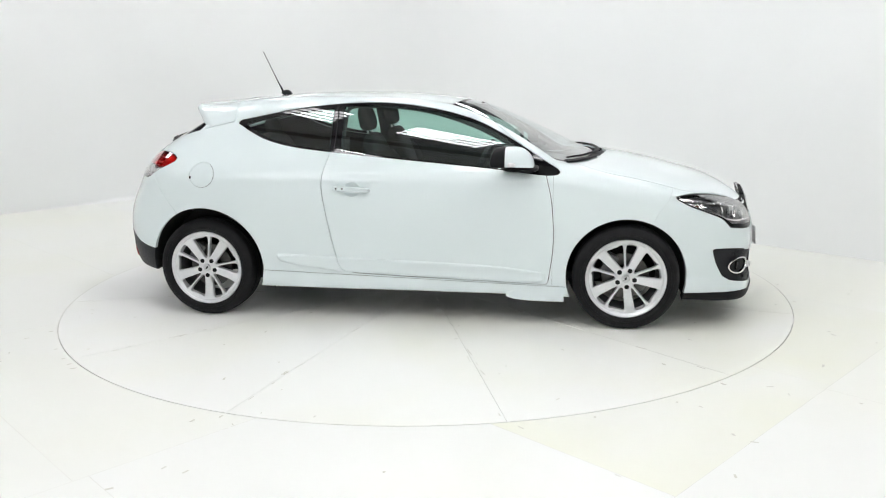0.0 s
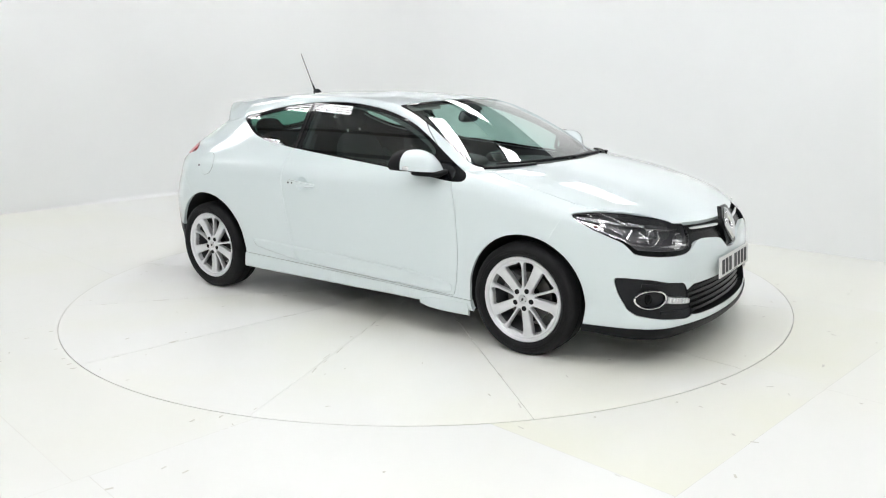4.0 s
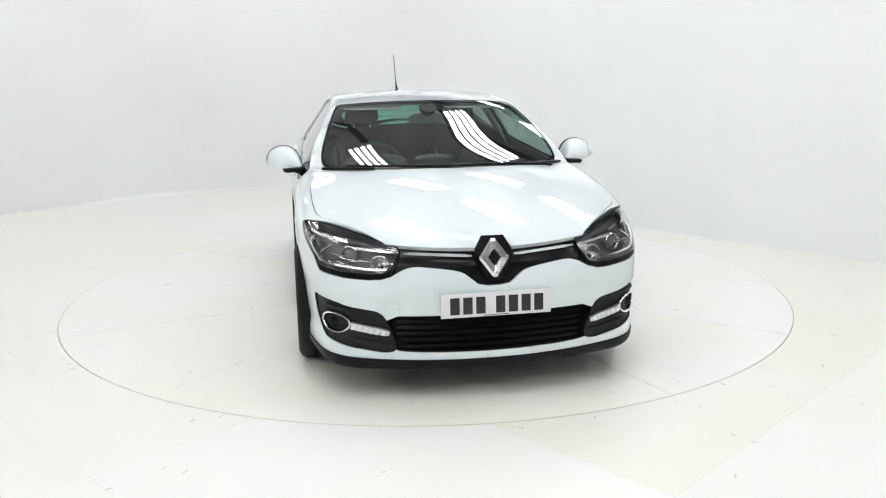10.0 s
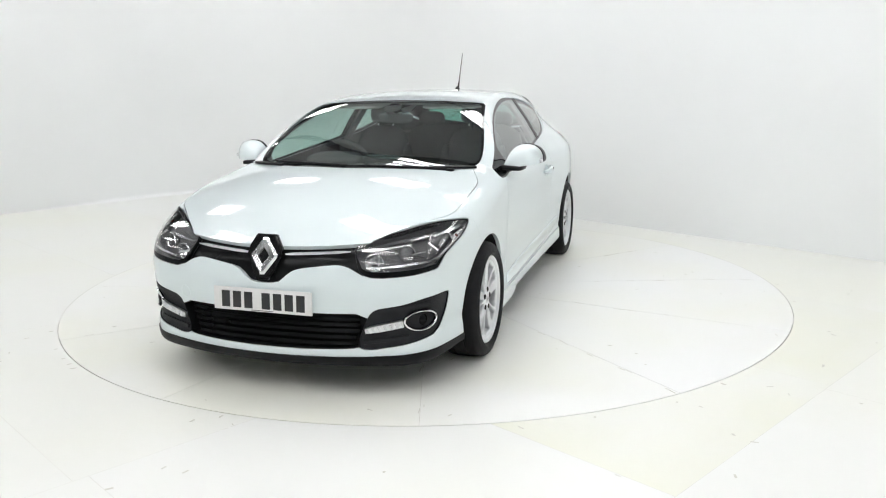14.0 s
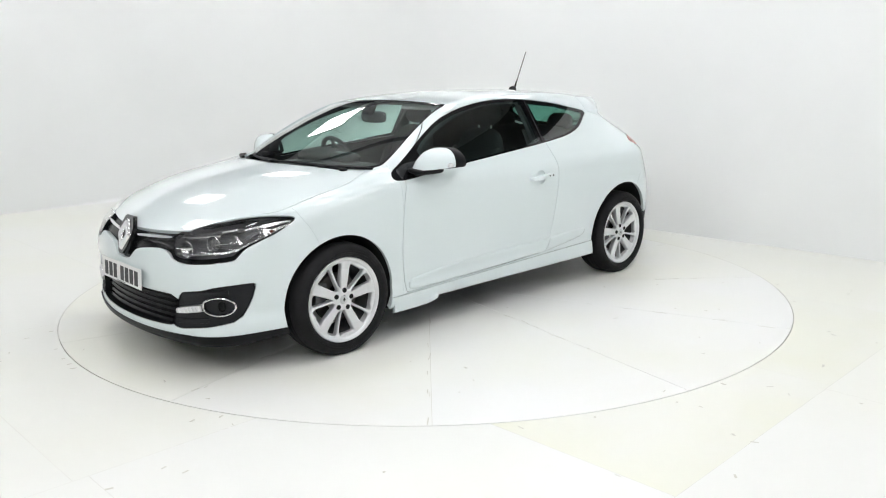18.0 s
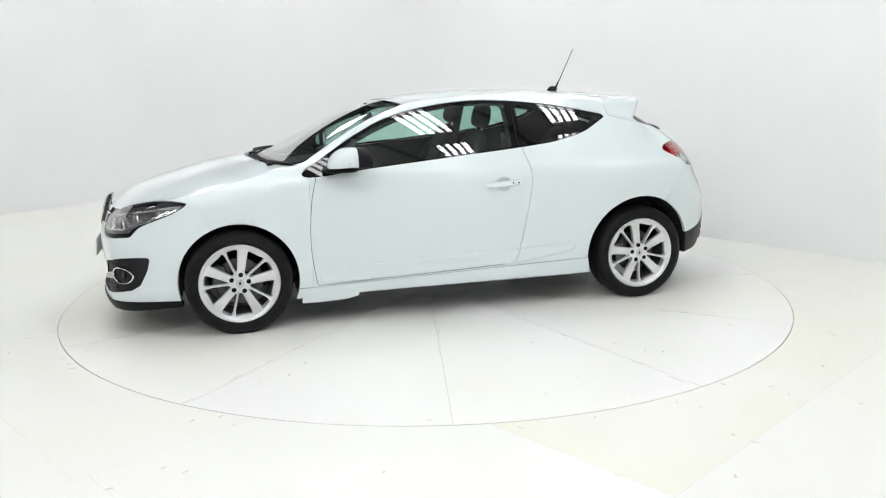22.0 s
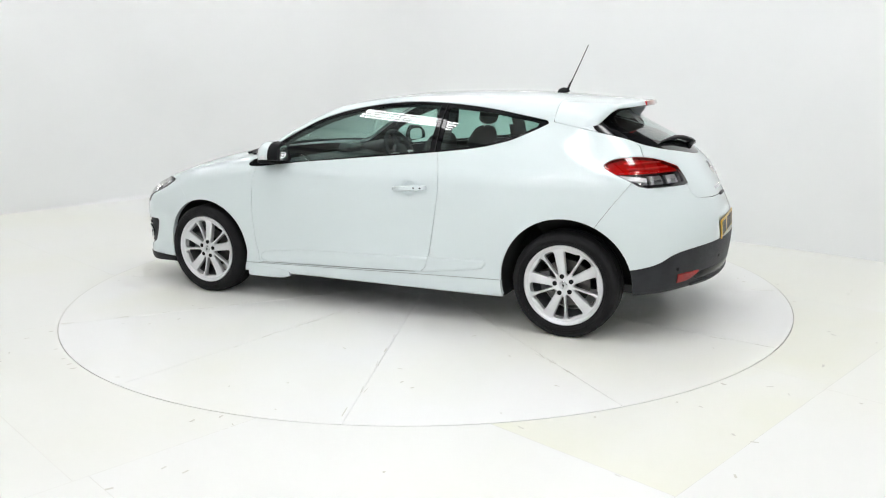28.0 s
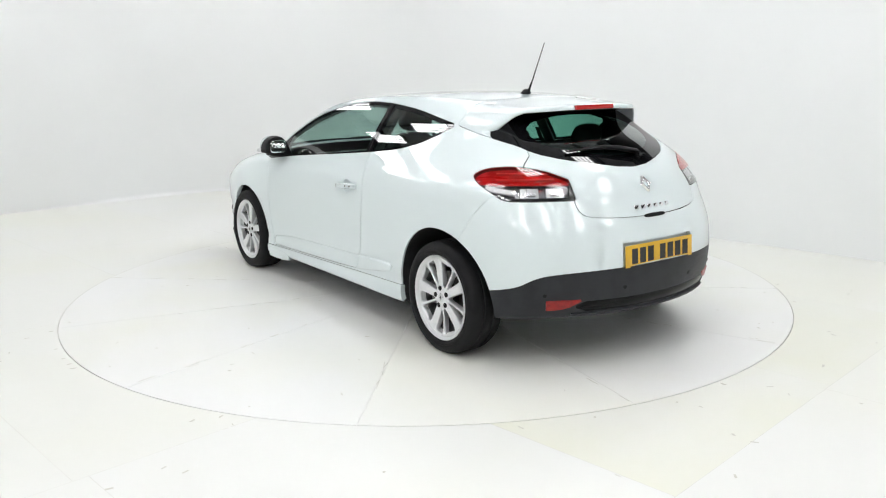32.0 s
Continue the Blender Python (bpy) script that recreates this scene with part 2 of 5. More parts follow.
def ceiling():
    bm = bmesh.new()
    c = plan_point(6.1, 7.0, HEIGHT + 0.1)
    turn = Matrix.Translation(c) @ Matrix.Rotation(math.atan2(E2.y, E2.x), 4, "Z")
    box((15.2, 15.2, 0.2), turn, bm=bm)
    return tagged(part("ceiling", bm, CEILING, None, "dark grey hall ceiling"), category="ceiling", kind="structure")


ceiling()
turn_e2 = Matrix.Rotation(math.atan2(E2.y, E2.x), 4, "Z")
for i in range(7):
    bm = box((14.2, 0.09, 0.16), Matrix.Translation(plan_point(0.6 + i * 1.95, 7.0, HEIGHT - 0.085)) @ turn_e2, 0.01)
    tagged(part("ceiling_rib", bm, RIB, None, "painted steel roof rib under the ceiling"), category="beam", group="roof ribs")


TURN_LAMPS = radians(7.9)
ROW1 = E1 * math.cos(TURN_LAMPS) + E2 * math.sin(TURN_LAMPS)
ROW2 = E2 * math.cos(TURN_LAMPS) - E1 * math.sin(TURN_LAMPS)
turn_rows = Matrix.Rotation(math.atan2(ROW2.y, ROW2.x), 4, "Z")


def light_rack(m):
    """Four tubes side by side on a hanging tray."""
    rack = new("light_rack")
    tagged(rack, "hanging grey fixture with four lit tubes; the outer racks are added, unseen", "light fixture", "ceiling light racks")
    rack.matrix_basis = m
    part("tray", box((1.30, 0.47, 0.03), pose(0, 0, 0.06), 0.006), RIB, rack)
    for s in (-1, 1):
        part("hanger", cyl(0.006, HEIGHT - 3.66, pose(0.45 * s, 0, 0.07 + (HEIGHT - 3.66) / 2), 8), RIB, rack)
    for k in range(4):
        lamp = part("tube", box((1.20, TUBE_WIDE, 0.022), pose(0, (k - 1.5) * 0.110, 0.032), 0.009, 2), TUBE, rack)
        for s in (-1, 1):
            part("end_cap", box((0.05, TUBE_WIDE + 0.006, 0.04), pose(0.625 * s, (k - 1.5) * 0.110, 0.034), 0.006), FIXTURE, lamp)
    return rack


TUBE_WIDE = 0.066
first = None
# columns past -1.90 and row 5.60 are unseen, added as fill light
for column, rows in ((3.09, (-2.35, -0.36)), (1.43, (-2.35, -0.36, 1.75, 3.65, 5.60)), (-0.24, (-0.36, 1.75, 3.65, 5.60)), (-1.90, (-2.35, -0.36, 1.75, 3.65, 5.60)),
                     (-3.55, (1.75, 3.65, 5.60)), (-5.20, (1.75, 3.65, 5.60)), (-6.85, (-2.35, -0.36, 1.75, 3.65))):
    for row in rows:
        q = ROW1 * column + ROW2 * row
        m = Matrix.Translation((q.x, q.y, 3.6)) @ turn_rows
        first = light_rack(m) if first is None else (copy_thing(first, m), first)[1]
# a row close to the back wall, which washes it in soft scallops; the last four are unseen, added to carry the light on
for column in (1.40, -0.28, -1.95, -3.60, -5.25, -6.90):
    q = E1 * column - E2 * 4.55
    copy_thing(first, Matrix.Translation((q.x, q.y, 3.6)) @ turn_rows)


# ---- the turntable disc, level with the floor ----
turntable = new("turntable")
tagged(turntable, "round white painted turntable disc set flush in the floor", "turntable")


part("bed", lathe([(0.0001, -0.05), (DISC_R - 0.004, -0.05), (DISC_R - 0.001, -0.0045), (0.0001, -0.0045)], 160, "z"), SEAM, turntable, "cream bed showing in the seams", smooth=0)
for k in range(12):
    a0, a1, inner = radians(-12 + 30 * k), radians(18 + 30 * k), 0.30
    cut_in, cut_out = 0.0011 / inner, 0.0011 / DISC_R
    rim = [(DISC_R * math.cos(a0 + cut_out + (a1 - a0 - 2 * cut_out) * i / 14), DISC_R * math.sin(a0 + cut_out + (a1 - a0 - 2 * cut_out) * i / 14)) for i in range(15)]
    core = [(inner * math.cos(a1 - cut_in - (a1 - a0 - 2 * cut_in) * i / 4), inner * math.sin(a1 - cut_in - (a1 - a0 - 2 * cut_in) * i / 4)) for i in range(5)]
    part("plate", prism(rim + core, 0.0045, pose(0, 0, -0.0045)), DISC_WHITE, turntable, smooth=0)
part("hub_plate", cyl(0.297, 0.0045, pose(0, 0, -0.00225), 48), DISC_WHITE, turntable, smooth=0)
part("gap_ring", lathe([(DISC_R, -0.052), (DISC_R + 0.0055, -0.052), (DISC_R + 0.0055, -0.012), (DISC_R, -0.012)], 160, "z", closed=True), RING, turntable, "dirty dark gap round the disc")
CAR_X, CAR_Y = -1.2818, -0.0644

# ---- the car body as one smooth solid, in the car's own space ----
# x forward from the rear axle, y to the left, z up from the floor
def curve(xs, ys, smooth=0.03):
    """A smooth function through a few knots (monotone cubic, then a short moving average)."""
    xs, ys = np.array(xs, float), np.array(ys, float)
    h, d = np.diff(xs), np.diff(ys) / np.diff(xs)
    m = np.zeros(len(xs))
    m[0], m[-1] = d[0], d[-1]
    for i in range(1, len(xs) - 1):
        if d[i - 1] * d[i] > 0:
            a, b = 2 * h[i] + h[i - 1], h[i] + 2 * h[i - 1]
            m[i] = (a + b) / (a / d[i - 1] + b / d[i])
    step = 0.004
    pad = 4 * smooth
    g = np.arange(xs[0] - pad, xs[-1] + pad + step, step)
    k = np.clip(np.searchsorted(xs, g) - 1, 0, len(h) - 1)
    s = (g - xs[k]) / h[k]
    v = (ys[k] * (1 + 2 * s) * (1 - s) ** 2 + h[k] * m[k] * s * (1 - s) ** 2 + ys[k + 1] * s * s * (3 - 2 * s) + h[k] * m[k + 1] * s * s * (s - 1))
    v = np.where(g < xs[0], ys[0] + (g - xs[0]) * m[0], np.where(g > xs[-1], ys[-1] + (g - xs[-1]) * m[-1], v))
    if smooth > step:
        n = int(3 * smooth / step)
        w = np.exp(-0.5 * (np.arange(-n, n + 1) * step / smooth) ** 2)
        w /= w.sum()
        v = np.convolve(np.pad(v, n, mode="reflect", reflect_type="odd"), w, mode="valid")
    return lambda q: np.interp(q, g, v)


def smax(a, b, k):
    h = np.maximum(k - np.abs(a - b), 0) / k
    return np.maximum(a, b) + h * h * k * 0.25


def step01(a, b, q):
    s = np.clip((q - a) / (b - a), 0, 1)
    return s * s * (3 - 2 * s)


TOP = curve([-0.75, -0.60, -0.45, -0.30, -0.15, -0.05, 0.05, 0.29, 0.69, 1.09, 1.29, 1.50, 1.67, 1.90, 2.11, 2.32, 2.44, 2.50, 2.56, 2.74, 2.95, 3.17, 3.32, 3.42, 3.52],
            [0.93, 1.02, 1.10, 1.175, 1.25, 1.305, 1.348, 1.375, 1.392, 1.388, 1.376, 1.352, 1.320, 1.238, 1.142, 1.042, 0.990, 0.986, 0.981, 0.951, 0.904, 0.843, 0.792, 0.748, 0.68], 0.02)
BACKSWEEP = curve([-0.8, -0.3, 0.1, 0.6, 1.2, 1.67, 2.1, 2.40, 2.8, 3.3, 3.6], [-0.50, -0.45, -0.08, 0.0, 0.05, 0.14, 0.26, 0.48, 0.22, 0.25, 0.30], 0.08)
CROWN = curve([-0.8, -0.3, 0.2, 1.0, 1.7, 2.4, 2.8, 3.4], [0.02, 0.04, 0.09, 0.09, 0.05, 0.03, 0.07, 0.10], 0.1)
PLAN = curve([-0.85, -0.60, -0.35, -0.15, 0.05, 0.4, 1.0, 1.8, 2.3, 2.64, 2.9, 3.1, 3.3, 3.5],
             [0.70, 0.782, 0.842, 0.880, 0.895, 0.890, 0.884, 0.884, 0.886, 0.890, 0.872, 0.838, 0.785, 0.72], 0.06)
FLANK = curve([0.10, 0.18, 0.26, 0.31, 0.36, 0.45, 0.58, 0.75, 0.85, 0.91, 0.96, 1.03, 1.10, 1.20, 1.30, 1.36, 1.45],
              [-0.05, -0.022, -0.016, -0.022, -0.016, -0.012, -0.004, 0.0, -0.006, -0.022, -0.050, -0.088, -0.128, -0.190, -0.262, -0.31, -0.40], 0.012)
CABIN_TAPER = curve([-0.7, -0.2, 0.16, 0.5, 1.0, 1.5, 2.0, 2.4], [-0.26, -0.14, -0.07, -0.025, 0.0, 0.0, -0.01, -0.03], 0.1)
NOSE = curve([0.10, 0.17, 0.22, 0.30, 0.40, 0.50, 0.58, 0.66, 0.72, 0.80], [3.43, 3.49, 3.495, 3.482, 3.483, 3.493, 3.482, 3.465, 3.42, 3.33], 0.02)
TAIL = curve([0.10, 0.20, 0.30, 0.40, 0.52, 0.62, 0.72, 0.80, 0.90, 1.00, 1.10], [-0.66, -0.73, -0.775, -0.80, -0.81, -0.80, -0.765, -0.725, -0.69, -0.64, -0.55], 0.02)
UNDER = curve([-0.85, -0.5, -0.3, -0.1, 0.3, 0.5, 2.2, 2.3, 3.0, 3.2, 3.5], [0.285, 0.265, 0.255, 0.22, 0.19, 0.184, 0.172, 0.165, 0.165, 0.15, 0.138], 0.03)


BONNET_SOFT = curve([2.40, 2.56, 2.74, 2.95, 3.17, 3.32, 3.42, 3.52], [1.000, 0.981, 0.951, 0.904, 0.843, 0.792, 0.748, 0.690], 0.07)


def side_at(x, z):
    return PLAN(x) + FLANK(z) + CABIN_TAPER(x) * step01(0.90, 1.20, z)


def top_at(x, y):
    return TOP(x + BACKSWEEP(x) * y * y) - CROWN(x) * y * y


def body_field(x, y, z):
    y = np.abs(y)
    top = (z - top_at(x, y)) * 0.9
    side = y - side_at(x, z)
    nose = x - NOSE(z) + 0.012 + 0.27 * y ** 2.2
    tail = TAIL(z) + 0.006 + 0.49 * y ** 2.2 - x
    f = smax(top, side, 0.09 - 0.045 * step01(0.98, 1.10, z) * step01(0.15, 0.6, x))
    f = smax(f, nose, 0.12)
    f = smax(f, tail, 0.14)
    return smax(f, UNDER(x) - z, 0.03)


def field_normal(field, p):
    e = 0.002
    g = np.stack([field(*(p + d).T) - field(*(p - d).T) for d in np.eye(3) * e], 1) / (2 * e)
    return g / np.maximum(np.linalg.norm(g, axis=1, keepdims=True), 1e-9), np.linalg.norm(g, axis=1)


def fair(mesh, line, sweep, crown, edge):
    """Evens out the shading of a broad panel, fading towards its sides, as pressed glass and steel are fair."""
    P, N, T = mesh

    def field(x, y, z):
        return z - line(x + sweep(x) * y * y) + crown * y * y
    n, _ = field_normal(field, P)
    w = step01(edge, edge - 0.2, np.abs(P[:, 1]))[:, None]
    n = n * w + N * (1 - w)
    return P, n / np.linalg.norm(n, axis=1, keepdims=True), T


def fair_side(mesh):
    """Evens out the shading of a side pane: curved glass, a little steeper behind the door."""
    P, N, T = mesh
    x, z = P[:, 0] - 1.4, P[:, 2] - 1.13
    back = step01(0.86, 0.80, P[:, 0])
    n = np.stack([0.016 + 0.037 * x - 0.034 * x * x + 0.005 * back, np.sign(P[:, 1]), 0.577 + 1.325 * z + 2.295 * z * z + 0.027 * back], 1)
    return P, n / np.linalg.norm(n, axis=1, keepdims=True), T


def fair_screen(mesh):
    """Evens out the shading of the windscreen, which is curved both ways."""
    P, N, T = mesh
    x, y = P[:, 0] - 2.0, P[:, 1]
    n = np.stack([0.442 - 0.100 * x + 0.016 * x * x + 1.392 * x ** 3 + (0.056 + 1.296 * x) * y * y, (0.252 - 0.354 * x + 0.206 * y * y) * y, np.ones(len(y))], 1)
    return P, n / np.linalg.norm(n, axis=1, keepdims=True), T


def skin(field, lo, hi, h):
    """The surface of a field as quads on a grid, its corners drawn onto the surface. Returns points, normals, triangles."""
    axes = [np.arange(a, b + h, h) for a, b in zip(lo, hi)]
    X, Y, Z = np.meshgrid(*axes, indexing="ij")
    F = field(X.ravel(), Y.ravel(), Z.ravel()).reshape(X.shape)
    S = F < 0
    n = [s - 1 for s in S.shape]
    acc, cnt = np.zeros((*n, 3)), np.zeros(n)
    crossings = []
    for a in range(3):
        lo_s, hi_s = [slice(None)] * 3, [slice(None)] * 3
        lo_s[a], hi_s[a] = slice(0, -1), slice(1, None)
        A, B = F[tuple(lo_s)], F[tuple(hi_s)]
        i, j, k = np.nonzero((A < 0) != (B < 0))
        t = A[i, j, k] / (A[i, j, k] - B[i, j, k])
        pos = np.stack([axes[0][i], axes[1][j], axes[2][k]], 1)
        pos[:, a] += t * h
        others = [b for b in range(3) if b != a]
        idx = np.stack([i, j, k], 1)
        for du in (0, -1):
            for dv in (0, -1):
                c = idx.copy()
                c[:, others[0]] += du
                c[:, others[1]] += dv
                ok = np.all((c >= 0) & (c < n), axis=1)
                np.add.at(acc, tuple(c[ok].T), pos[ok])
                np.add.at(cnt, tuple(c[ok].T), 1)
        crossings.append((a, others, idx, A[i, j, k] < 0))
    used = np.nonzero(cnt)
    number = -np.ones(n, int)
    number[used] = np.arange(len(used[0]))
    P = acc[used] / cnt[used][:, None]
    tris = []
    for a, (u, v), idx, inside in crossings:
        q = []
        for du, dv in ((0, 0), (-1, 0), (-1, -1), (0, -1)):
            c = idx.copy()
            c[:, u] += du
            c[:, v] += dv
            ok = np.all((c >= 0) & (c < n), axis=1)
            cc = np.clip(c, 0, np.array(n) - 1)
            q.append(np.where(ok, number[tuple(cc.T)], -1))
        q = np.stack(q, 1)
        good = np.all(q >= 0, axis=1)
        q, ins = q[good], inside[good]
        if a == 1:
            ins = ~ins
        q[ins] = q[ins][:, ::-1]
        tris += [q[:, [0, 2, 1]], q[:, [0, 3, 2]]]
    for _ in range(4):
        N, g = field_normal(field, P)
        d = field(*P.T) / np.maximum(g, 0.3)
        P = P - N * np.clip(d, -h, h)[:, None]
    N, _ = field_normal(field, P)
    return P, N, np.concatenate(tris)


def split(mesh, f):
    """Cuts a surface along f = 0. Returns the part where f < 0 and the part where f > 0."""
    P, N, T = mesh
    d = f(P)
    d = np.where(np.abs(d) < 1e-6, 1e-6, d)
    s = d[T] < 0
    count = s.sum(1)
    whole_in, whole_out = T[count == 3], T[count == 0]
    cache_a, cache_b = [], []
    newP, newN = [P], [N]
    base = len(P)
    ins, outs = [whole_in], [whole_out]
    for lone, dest_lone, dest_pair in ((1, ins, outs), (2, outs, ins)):
        M = T[count == lone]
        if not len(M):
            continue
        sm = s[count == lone] if lone == 1 else ~s[count == lone]
        r = sm.argmax(1)
        rows = np.arange(len(M))
        a, b, c = M[rows, r], M[rows, (r + 1) % 3], M[rows, (r + 2) % 3]
        tb, tc = (d[a] / (d[a] - d[b]))[:, None], (d[a] / (d[a] - d[c]))[:, None]
        ib, ic = base + np.arange(len(M)), base + len(M) + np.arange(len(M))
        base += 2 * len(M)
        newP += [P[a] + (P[b] - P[a]) * tb, P[a] + (P[c] - P[a]) * tc]
        newN += [N[a] + (N[b] - N[a]) * tb, N[a] + (N[c] - N[a]) * tc]
        dest_lone.append(np.stack([a, ib, ic], 1))
        dest_pair.append(np.stack([ib, b, c], 1))
        dest_pair.append(np.stack([ib, c, ic], 1))
    P2, N2 = np.concatenate(newP), np.concatenate(newN)
    return tuple(compact((P2, N2, np.concatenate(x))) for x in (ins, outs))


def compact(mesh):
    P, N, T = mesh
    use = np.unique(T)
    P, N = P[use], N[use]
    T = np.searchsorted(use, T)
    if not len(P):
        return P, N, T
    key = np.round(P * 20000).astype(np.int64)
    _, first, inv = np.unique(key, axis=0, return_index=True, return_inverse=True)
    T = inv.reshape(-1)[T]
    P, N = P[first], N[first]
    T = T[(T[:, 0] != T[:, 1]) & (T[:, 1] != T[:, 2]) & (T[:, 2] != T[:, 0])]
    return P, N / np.maximum(np.linalg.norm(N, axis=1, keepdims=True), 1e-9), T


def mirrored(mesh):
    P, N, T = mesh
    f = np.array([1, -1, 1])
    return P * f, N * f, T[:, ::-1]


def both(mesh):
    a, b = mesh, mirrored(mesh)
    return compact((np.concatenate([a[0], b[0]]), np.concatenate([a[1], b[1]]), np.concatenate([a[2], b[2] + len(a[0])])))


def moved(mesh, d):
    P, N, T = mesh
    return P + N * d, N, T


def rim_edges(T):
    e = np.concatenate([T[:, [0, 1]], T[:, [1, 2]], T[:, [2, 0]]])
    key = np.sort(e, 1)
    _, inv, c = np.unique(key, axis=0, return_inverse=True, return_counts=True)
    return e[c[inv.reshape(-1)] == 1]


def folded(mesh, depth):
    """The same sheet with its edges turned inwards, as pressed panels have."""
    P, N, T = mesh
    e = rim_edges(T)
    e = e[np.abs(P[e]).max(1)[:, 1] > 0.002]
    ids = np.unique(e)
    low = {int(i): len(P) + k for k, i in enumerate(ids)}
    lowv = np.vectorize(low.get)
    a, b = e[:, 0], e[:, 1]
    la, lb = lowv(a), lowv(b)
    P2 = np.concatenate([P, P[ids] - N[ids] * depth])
    return P2, N, np.concatenate([T, np.stack([b, a, la], 1), np.stack([b, la, lb], 1)]), len(T)


def sheet_object(name, mesh, mat, parent, label="", fold=0.0, lined=None):
    faces = len(mesh[2])
    if fold:
        P, N, T, faces = folded(mesh, fold)
    else:
        P, N, T = mesh
    me = bpy.data.meshes.new(name)
    me.from_pydata(P.tolist(), [], T.tolist())
    me.materials.append(mat)
    if lined:
        # darkens the turned edge, putting the joint's shade into its colour
        me.materials.append(lined)
        me.polygons.foreach_set("material_index", (np.arange(len(T)) >= faces).astype(np.int32))
    me.polygons.foreach_set("use_smooth", np.arange(len(T)) < faces)
    pad = np.zeros((len(P), 3))
    pad[: len(N)] = N
    loops = np.empty(len(me.loops), np.int32)
    me.loops.foreach_get("vertex_index", loops)
    ln = pad[loops]
    flat = np.arange(len(me.loops)) >= faces * 3
    ln[flat] = 0
    me.normals_split_custom_set(ln.tolist())
    ob = new(name, me)
    ob.parent = parent
    if label:
        tagged(ob, label)
    return ob

# ---- the car: panels cut from the one smooth body ----
car = new("car")
tagged(car, "white three-door coupe car with silver alloy wheels on the turntable", "car")
BODY_AT = (CAR_X, CAR_Y, 0.008)


def cpart(name, bm, mat, label="", under=None, smooth=40):
    ob = part(name, bm, mat, under or car, label, smooth)
    if under is None:
        ob.location = BODY_AT
    return ob


def cskin(name, mesh, mat, label="", under=None, fold=0.0, lined=None):
    ob = sheet_object(name, mesh, mat, under or car, label, fold, lined)
    if under is None:
        ob.location = BODY_AT
    return ob


def rounded(points, times=2):
    """Cuts the corners of a closed outline so that it runs smoothly."""
    p = np.array(points, float)
    for _ in range(times):
        q = np.roll(p, -1, 0)
        p = np.stack([p * 0.78 + q * 0.22, p * 0.22 + q * 0.78], 1).reshape(-1, 2)
    return p


def outline(points, times=2):
    """Signed distance to a closed outline, negative inside."""
    p = rounded(points, times)
    q = np.roll(p, -1, 0)

    def f(a, b):
        w = np.stack([a, b], 1)
        best = np.full(len(w), 1e9)
        inside = np.zeros(len(w), bool)
        for s, e in zip(p, q):
            d = e - s
            v = w - s
            t = np.clip((v @ d) / max(d @ d, 1e-12), 0, 1)
            best = np.minimum(best, np.hypot(*(v - t[:, None] * d).T))
            cross = (s[1] > w[:, 1]) != (e[1] > w[:, 1])
            xs = s[0] + (w[:, 1] - s[1]) * d[0] / (d[1] if abs(d[1]) > 1e-12 else 1e-12)
            inside ^= cross & (w[:, 0] < xs)
        return np.where(inside, -best, best)
    return f


def near(f, lo, hi):
    """Evaluates a region only inside a box of the body; far away it counts as outside."""
    def g(P):
        d = np.full(len(P), 0.5)
        ok = np.all((P > lo) & (P < hi), axis=1)
        d[ok] = np.minimum(f(P[ok]), 0.5)
        return d
    return g


def side_region(points, lo=(-2, 0.3, 0), hi=(5, 2, 2), times=2):
    o = outline(points, times)
    return near(lambda P: o(P[:, 0], P[:, 2]), np.array(lo), np.array(hi))


def plan_region(points, lo=(-2, -1, 0.6), hi=(5, 2, 2), times=2):
    o = outline(points, times)
    return near(lambda P: o(P[:, 0], P[:, 1]), np.array(lo), np.array(hi))


def end_region(points, lo, hi, times=2):
    o = outline(points, times)
    return near(lambda P: o(P[:, 1], P[:, 2]), np.array(lo), np.array(hi))


def corner_region(points, sign, lo, hi, times=2):
    """Outline seen at 45 degrees on the front (sign -1) or rear (+1) corner: across = y + sign * x."""
    o = outline(points, times)
    return near(lambda P: o(P[:, 1] + sign * P[:, 0], P[:, 2]), np.array(lo), np.array(hi))


def cut(mesh, region, gap=0.0):
    """Takes a region out of a sheet, leaving a joint of the given width open."""
    if gap == 0:
        return split(mesh, region)
    inner, rest = split(mesh, lambda P: region(P) + gap / 2)
    _, rest = split(rest, lambda P: region(P) - gap / 2)
    return inner, rest


whole = skin(body_field, (-0.90, -0.03, 0.10), (3.60, 0.96, 1.45), 0.014)
_, rest = split(whole, lambda P: P[:, 1] - 1e-5)
rest = (np.where(np.abs(rest[0]) < 3e-5, 0.0, rest[0]), rest[1], rest[2])

FRONT_AXLE, WHEEL_Z = 2.641, 0.300
underbody, rest = split(rest, lambda P: P[:, 2] - UNDER(P[:, 0]) - 0.012)
for ax, r in ((0.0, 0.386), (FRONT_AXLE, 0.353)):
    _, rest = split(rest, lambda P: np.maximum(np.hypot(P[:, 0] - ax, P[:, 2] - 0.305) - r, 0.30 - P[:, 1]))
    _, underbody = split(underbody, lambda P: np.maximum(np.abs(P[:, 0] - ax) - r, 0.42 - P[:, 1]))

